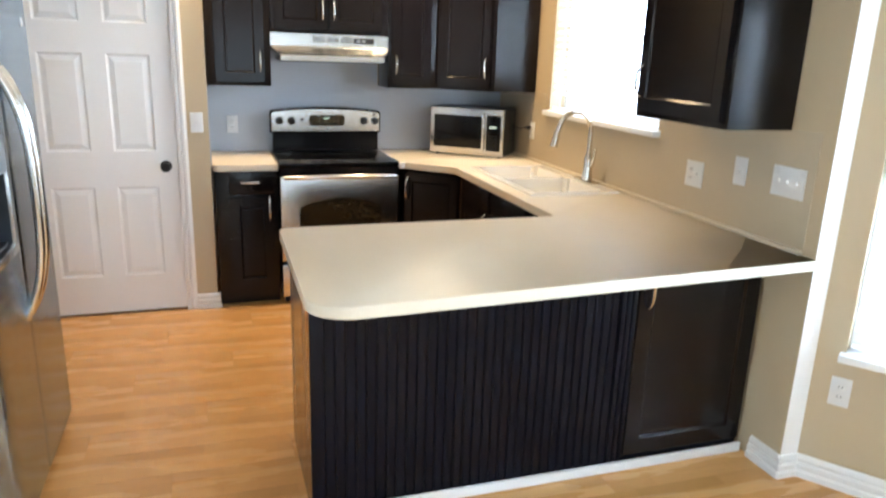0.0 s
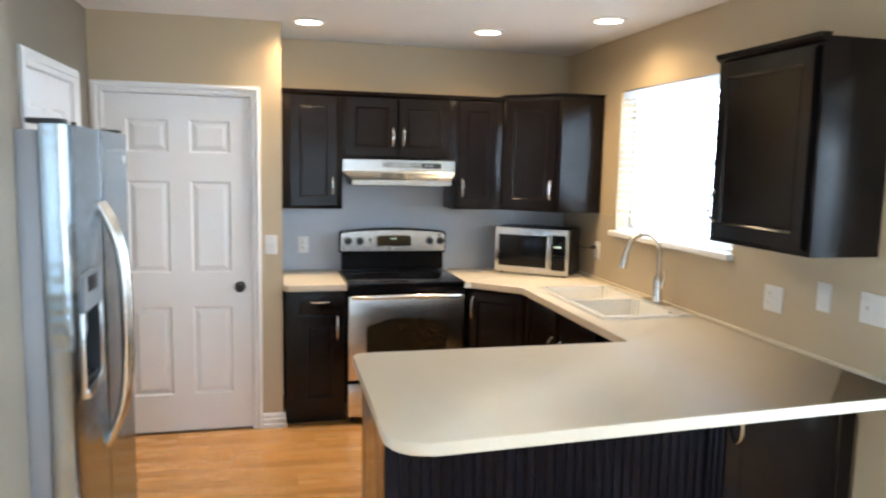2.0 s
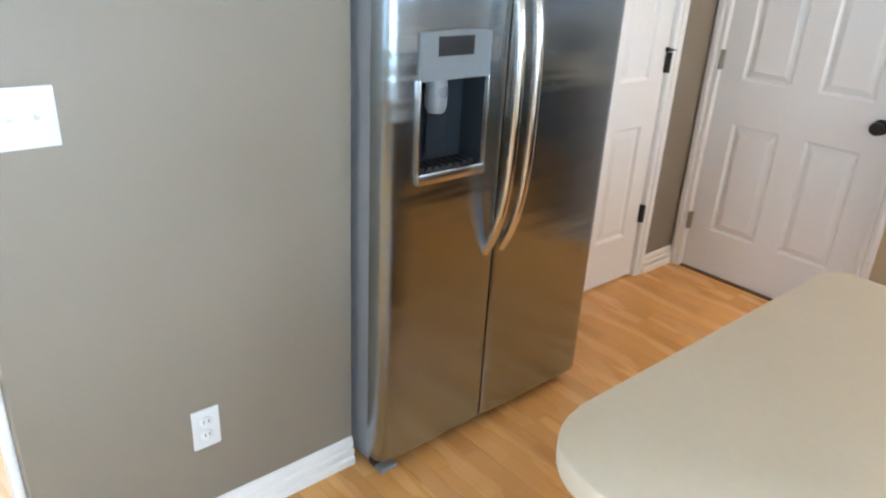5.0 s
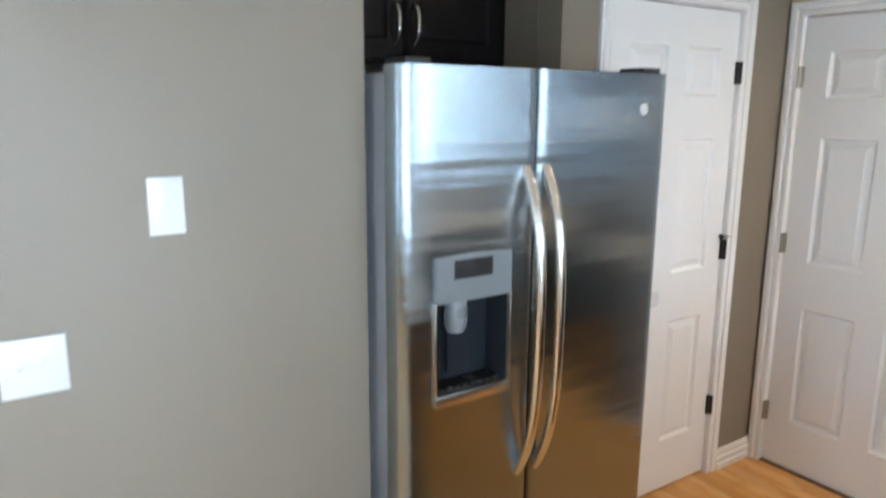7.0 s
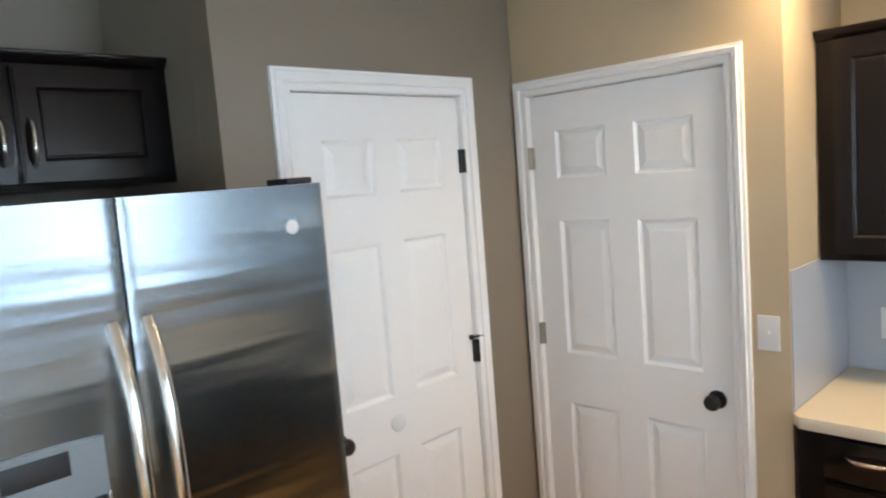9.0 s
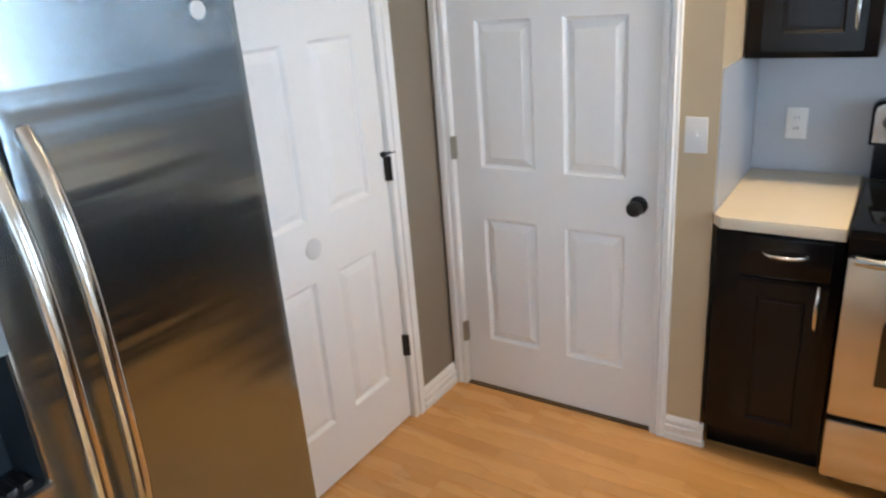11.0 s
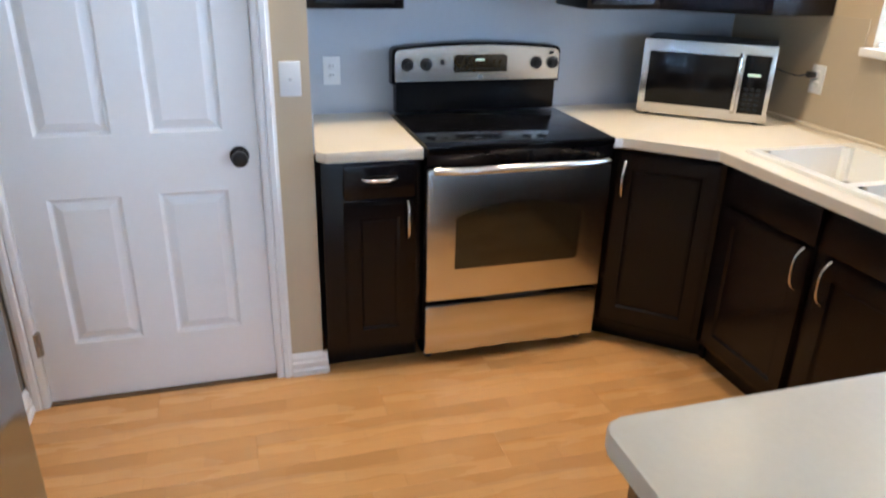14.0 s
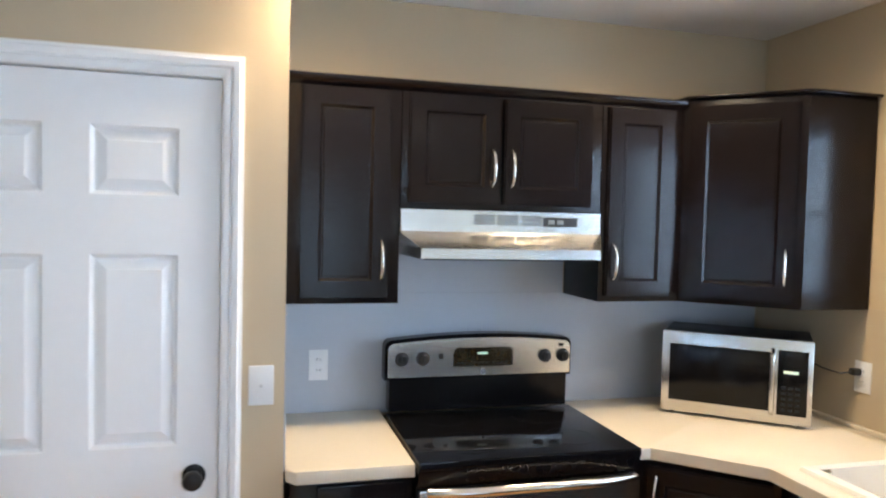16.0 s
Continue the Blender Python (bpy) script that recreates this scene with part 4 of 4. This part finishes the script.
fr = part("front", box(0, MWW, -0.012, 0.0115, 0.012, MWH, bevel=0.006), M_STEEL, mw, "brushed steel front")
part("window", box(0.030, 0.392, -0.0145, -0.0122, 0.058, MWH - 0.050, bevel=0.0008), M_MWGLASS, fr, "dark mesh window")
part("keypad", box(0.420, MWW - 0.018, -0.0145, -0.0122, 0.048, MWH - 0.040, bevel=0.0008), M_MWGLASS, fr, "black keypad panel")
bm = bmesh.new()
for r in range(5):
    for c in range(3):
        bx(bm, 0.434 + c * 0.024, 0.450 + c * 0.024, -0.0153, -0.0147, 0.062 + r * 0.021, 0.072 + r * 0.021)
part("keys", bm, M_DARKGREY, fr)
part("clock_digits", box(0.440, 0.490, -0.0153, -0.0147, 0.205, 0.216), M_LED, fr)
part("handle", tube([(0.402, -0.012, 0.050), (0.402, -0.038, 0.062), (0.402, -0.040, 0.15), (0.402, -0.038, MWH - 0.055), (0.402, -0.012, MWH - 0.042)], 0.009, 10), M_NICKEL, fr, "vertical steel handle")
for fx in (0.04, MWW - 0.04):
    for fy in (0.04, MWD - 0.04):
        part("foot", lathe([(0.012, 0.0), (0.012, 0.014)], "z", 12, (fx, fy, 0)), M_PLASTIC, mw)

# ---- refrigerator ----
FY0, FY1, FX = -2.815, -1.900, -1.412
FW = FY1 - FY0
fg = thing("refrigerator", pose(FX, FY0, 0, 0, 0, 90), "stainless side-by-side refrigerator with an ice dispenser", "refrigerator")
# local x along the front, -y out of it
part("cabinet", box(0.006, FW - 0.006, 0.075, 0.78, 0.025, 1.750, bevel=0.004), M_FRSIDE, fg, "grey painted cabinet sides")
SPLIT = 0.412
GXA, GXB, GZ0, GZ1 = 0.100, 0.326, 0.935, 1.315


def fridge_door(x0, x1, hole):
    """A rounded steel door front, 70 mm thick, with an optional dispenser opening."""
    bm = bmesh.new()
    zs = [0.055] + ([GZ0, GZ1] if hole else []) + [1.768]
    xs = [x0, x0 + 0.012, x0 + 0.035] + ([GXA, GXB] if hole else []) + [x1 - 0.035 if not hole else x1 - 0.03, x1 - 0.008, x1]

    def bulge(x):
        e = min(x - x0, x1 - x)
        if abs(x - (x1 if hole else x0)) < 0.02:
            return 0.005 if e < 1e-6 else 0.0
        return 0.024 if e < 1e-6 else 0.008 if e < 0.02 else 0.0
    grid = [[bm.verts.new((x, bulge(x), z)) for z in zs] for x in xs]
    for i in range(len(xs) - 1):
        for k in range(len(zs) - 1):
            if hole and abs(xs[i] - GXA) < 1e-6 and k == 1:
                continue
            bm.faces.new((grid[i][k], grid[i + 1][k], grid[i + 1][k + 1], grid[i][k + 1]))
    edge = [e for e in bm.edges if len(e.link_faces) == 1]
    keep = [e for e in edge if not (hole and all(GXA - 1e-6 <= v.co.x <= GXB + 1e-6 and GZ0 - 1e-6 <= v.co.z <= GZ1 + 1e-6 for v in e.verts))]
    ex = bmesh.ops.extrude_edge_only(bm, edges=keep)["geom"]
    for v in ex:
        if isinstance(v, bmesh.types.BMVert):
            v.co.y = 0.070
    bmesh.ops.recalc_face_normals(bm, faces=bm.faces)
    return bm


dl_ = part("freezer_door", fridge_door(0.0, SPLIT - 0.003, True), M_FRIDGE, fg, "brushed steel freezer door with dispenser")
dr_ = part("refrigerator_door", fridge_door(SPLIT + 0.003, FW, False), M_FRIDGE, fg, "brushed steel refrigerator door")
# dispenser
bm = bmesh.new()
a, b, c, d = GXA, GXB, GZ0, GZ1
cav = [((a, 0.001, c), (b, 0.001, c), (b, 0.001, d), (a, 0.001, d)), ((a + 0.015, 0.072, c + 0.03), (b - 0.015, 0.072, c + 0.03), (b - 0.015, 0.072, d), (a + 0.015, 0.072, d))]
r0, r1 = [[bm.verts.new(p) for p in ring] for ring in cav]
bm.faces.new(r1)
for k in range(4):
    bm.faces.new((r0[k], r0[(k + 1) % 4], r1[(k + 1) % 4], r1[k]))
disp = part("dispenser", bm, M_DARKGREY, dl_, "grey ice and water dispenser recess")
bm = front_prism([(a - 0.006, 1.196), (b + 0.006, 1.196), (b + 0.006, 1.306)] + [(b + 0.006 - (b - a + 0.012) * k / 8, 1.312 + 0.006 * (1 - (k / 4 - 1) ** 2)) for k in range(9)] + [(a - 0.006, 1.306)], -0.010, 0.045, 0.003)
part("dispenser_panel", bm, M_GREYPL, dl_, "silver dispenser control panel")
part("dispenser_display", box(a + 0.048, b - 0.060, -0.0125, -0.0102, 1.256, 1.304, bevel=0.0008), M_PLASTIC, dl_)
part("dispenser_tray", box(a - 0.006, b + 0.006, -0.016, 0.068, c - 0.008, c + 0.024, bevel=0.006), M_STEEL, dl_, "steel drip tray lip")
for k in range(8):
    part("tray_slot", box(a + 0.02 + k * 0.025, a + 0.036 + k * 0.025, 0.012, 0.062, c + 0.0245, c + 0.030), M_PLASTIC, dl_)
part("nozzle", lathe([(0.022, 1.105), (0.029, 1.12), (0.031, 1.16), (0.026, 1.195)], "z", 20, (0.185, 0.036, 0)), M_GREYPL, dl_, "pale dispenser spout")
part("paddle", box(0.175, 0.245, 0.058, 0.066, 0.985, 1.10, bevel=0.004), M_DARKGREY, dl_)
for s in (a - 0.008, b + 0.001):
    part("dispenser_frame", box(s, s + 0.007, -0.010, 0.02, c, 1.20, bevel=0.002), M_STEEL, dl_)
for hx, dparent in ((SPLIT - 0.034, dl_), (SPLIT + 0.034, dr_)):
    pts = []
    for k in range(25):
        u = k / 24
        z = 0.668 + u * 0.852
        pts.append((hx, 0.004 - 0.075 * (1 - abs(2 * u - 1) ** 3.5), z))
    part("handle", tube(pts, 0.0150, 14), M_NICKEL, dparent, "tall bowed steel handle")
part("badge", lathe([(0.017, 0), (0.017, 0.003), (0.012, 0.0045)], "y", 22, (FW - 0.105, 0.0, 1.668)), M_PLATE, dr_, "small round maker's badge")
part("kick_grille", box(0.01, FW - 0.01, 0.045, 0.072, 0.012, 0.052), M_PLASTIC, fg, "dark kick grille")
for hx in (0.025, FW - 0.095):
    part("hinge_cover", box(hx, hx + 0.07, 0.015, 0.11, 1.7685, 1.784, bevel=0.004), M_PLASTIC, fg)
for fx in (0.05, FW - 0.05):
    for fy in (0.12, 0.70):
        part("roller", lathe([(0.02, 0.001), (0.02, 0.026)], "z", 12, (fx, fy, 0)), M_PLASTIC, fg)
part("front_foot", box(0.012, 0.075, 0.012, 0.06, 0.001, 0.020, bevel=0.004), M_GREYPL, fg)


# ---- switch plates and outlets ----
def plate(name, m, kinds, label, h=0.117, blank=False):
    """kinds: a list of 'toggle', 'outlet', 'blank', one a gang."""
    w = 0.072 + 0.046 * (len(kinds) - 1)
    p = thing(name, m, label, "outlet" if kinds[0] == "outlet" else "switch", "wall plates")
    part("cover_plate", box(-w / 2, w / 2, -0.007, -0.0006, -h / 2, h / 2, bevel=0.0028), M_PLATE, p)
    for i, k in enumerate(kinds):
        x = (i - (len(kinds) - 1) / 2) * 0.046
        if k == "toggle":
            part("toggle", side_prism([(-0.007, -0.006), (-0.016, 0.004), (-0.016, 0.010), (-0.007, 0.006)], x - 0.0045, x + 0.0045), M_PLATE, p)
            part("slot_frame", box(x - 0.006, x + 0.006, -0.0078, -0.0071, -0.013, 0.013), M_PLATE, p)
        elif k == "outlet":
            for z in (-0.020, 0.020):
                r = part("receptacle", lathe([(0.0165, 0.0071), (0.0165, 0.0088), (0.0155, 0.0095)], "y", 20, (x, 0, z)), M_PLATE, p)
                for sx in (-0.006, 0.006):
                    part("slot", box(x + sx - 0.0012, x + sx + 0.0012, -0.0101, -0.0096, z - 0.002, z + 0.007), M_PLASTIC, r)
        for z in ((0.048, -0.048) if k == "toggle" else (0.0,)):
            if k != "blank":
                part("screw", lathe([(0.003, 0.0071), (0.003, 0.0078)], "y", 10, (x, 0, z)), M_PLATE, p)
    return p


def on_east(y, z):
    return pose(XR - 0.004, y, z, 0, 0, -90)


plate("light_switch", pose(-0.845, YD, 1.165), ["toggle"], "white single toggle switch beside the pantry door")
plate("wall_outlet", pose(-0.625, -0.005, 1.096), ["outlet"], "white outlet on the backsplash beside the range")
plate("wall_outlet", on_east(-0.605, 1.114), ["outlet"], "white outlet with a black plug beside the microwave")
plate("wall_outlet", on_east(-2.370, 1.111), ["outlet", "toggle"], "white outlet and switch plate over the peninsula")
plate("light_switch", on_east(-2.664, 1.172), ["toggle"], "white single switch over the peninsula")
plate("light_switch", on_east(-2.930, 1.172), ["toggle", "toggle", "toggle"], "white triple switch over the peninsula")
plate("blank_plate", pose(XL, -3.300, 1.470, 0, 0, 90), ["blank"], "white blank plate on the switch wall", h=0.120)
plate("light_switch", pose(XL, -3.566, 1.176, 0, 0, 90), ["toggle", "toggle"], "white double toggle switch on the switch wall", h=0.117)
plate("wall_outlet", pose(XL, -3.284, 0.336, 0, 0, 90), ["outlet"], "white low outlet on the switch wall beside the refrigerator")
plate("wall_outlet", Matrix.Translation(BA) @ pose(0, 0, 0, 0, 0, bay_yaw) @ pose(0.105, 0, 0.40), ["outlet"], "white low outlet under the bay window")
pg = thing("power_plug", on_east(-0.592, 1.134), "black microwave plug with its cord", "plug")
part("plug_body", box(-0.014, 0.014, -0.045, -0.0105, -0.014, 0.012, bevel=0.005), M_PLASTIC, pg)
part("cord", tube([(0, -0.045, 0), (-0.02, -0.075, -0.01), (-0.09, -0.085, -0.005), (-0.18, -0.06, 0.0), (-0.25, -0.04, -0.01), (-0.33, -0.03, -0.05)], 0.0035, 8), M_CABLE, pg)

# ---- recessed lamps ----
for cx, cy, watts in CANS:
    r = thing("recessed_light", pose(cx, cy, CEIL), "round white recessed ceiling light, switched on", "ceiling light", "recessed lights")
    part("trim_ring", lathe([(0.098, -0.001), (0.098, -0.006), (0.090, -0.010), (0.076, -0.010), (0.074, -0.001)], "z", 36), M_WHITE, r)
    part("lens", lathe([(0.073, -0.0115), (0.060, -0.014), (0.030, -0.0155)], "z", 36), M_LENS, r, "glowing lamp lens")

# ---- floor boards, each one laid by itself ----
BL, BWD = 1.28, 0.19
floor = thing("floor", pose(0, 0, 0), "honey oak strip laminate floor, slightly glossy", "floor", kind="structure")
board = None
rows_y = int(7.95 / BWD) + 1
for r in range(rows_y):
    y0 = 0.0 - (r + 1) * BWD
    if y0 < -8.4:
        break
    off = (r * 0.47) % BL
    x = -2.55 - off
    while x < 3.0:
        if board is None:
            me = finish("floor_board", box(0.0002, BL - 0.0002, 0.0002, BWD - 0.0002, -0.0115, 0.0, bevel=0.0004), M_FLOOR, smooth=False)
            board = me
        in_bay = -5.9 < y0 < -3.1
        if x > XR and not in_bay or x + BL < -2.66:
            x += BL
            continue
        ob = new("floor_board", board)
        ob.parent = floor
        ob.matrix_basis = pose(x, y0, 0)
        x += BL
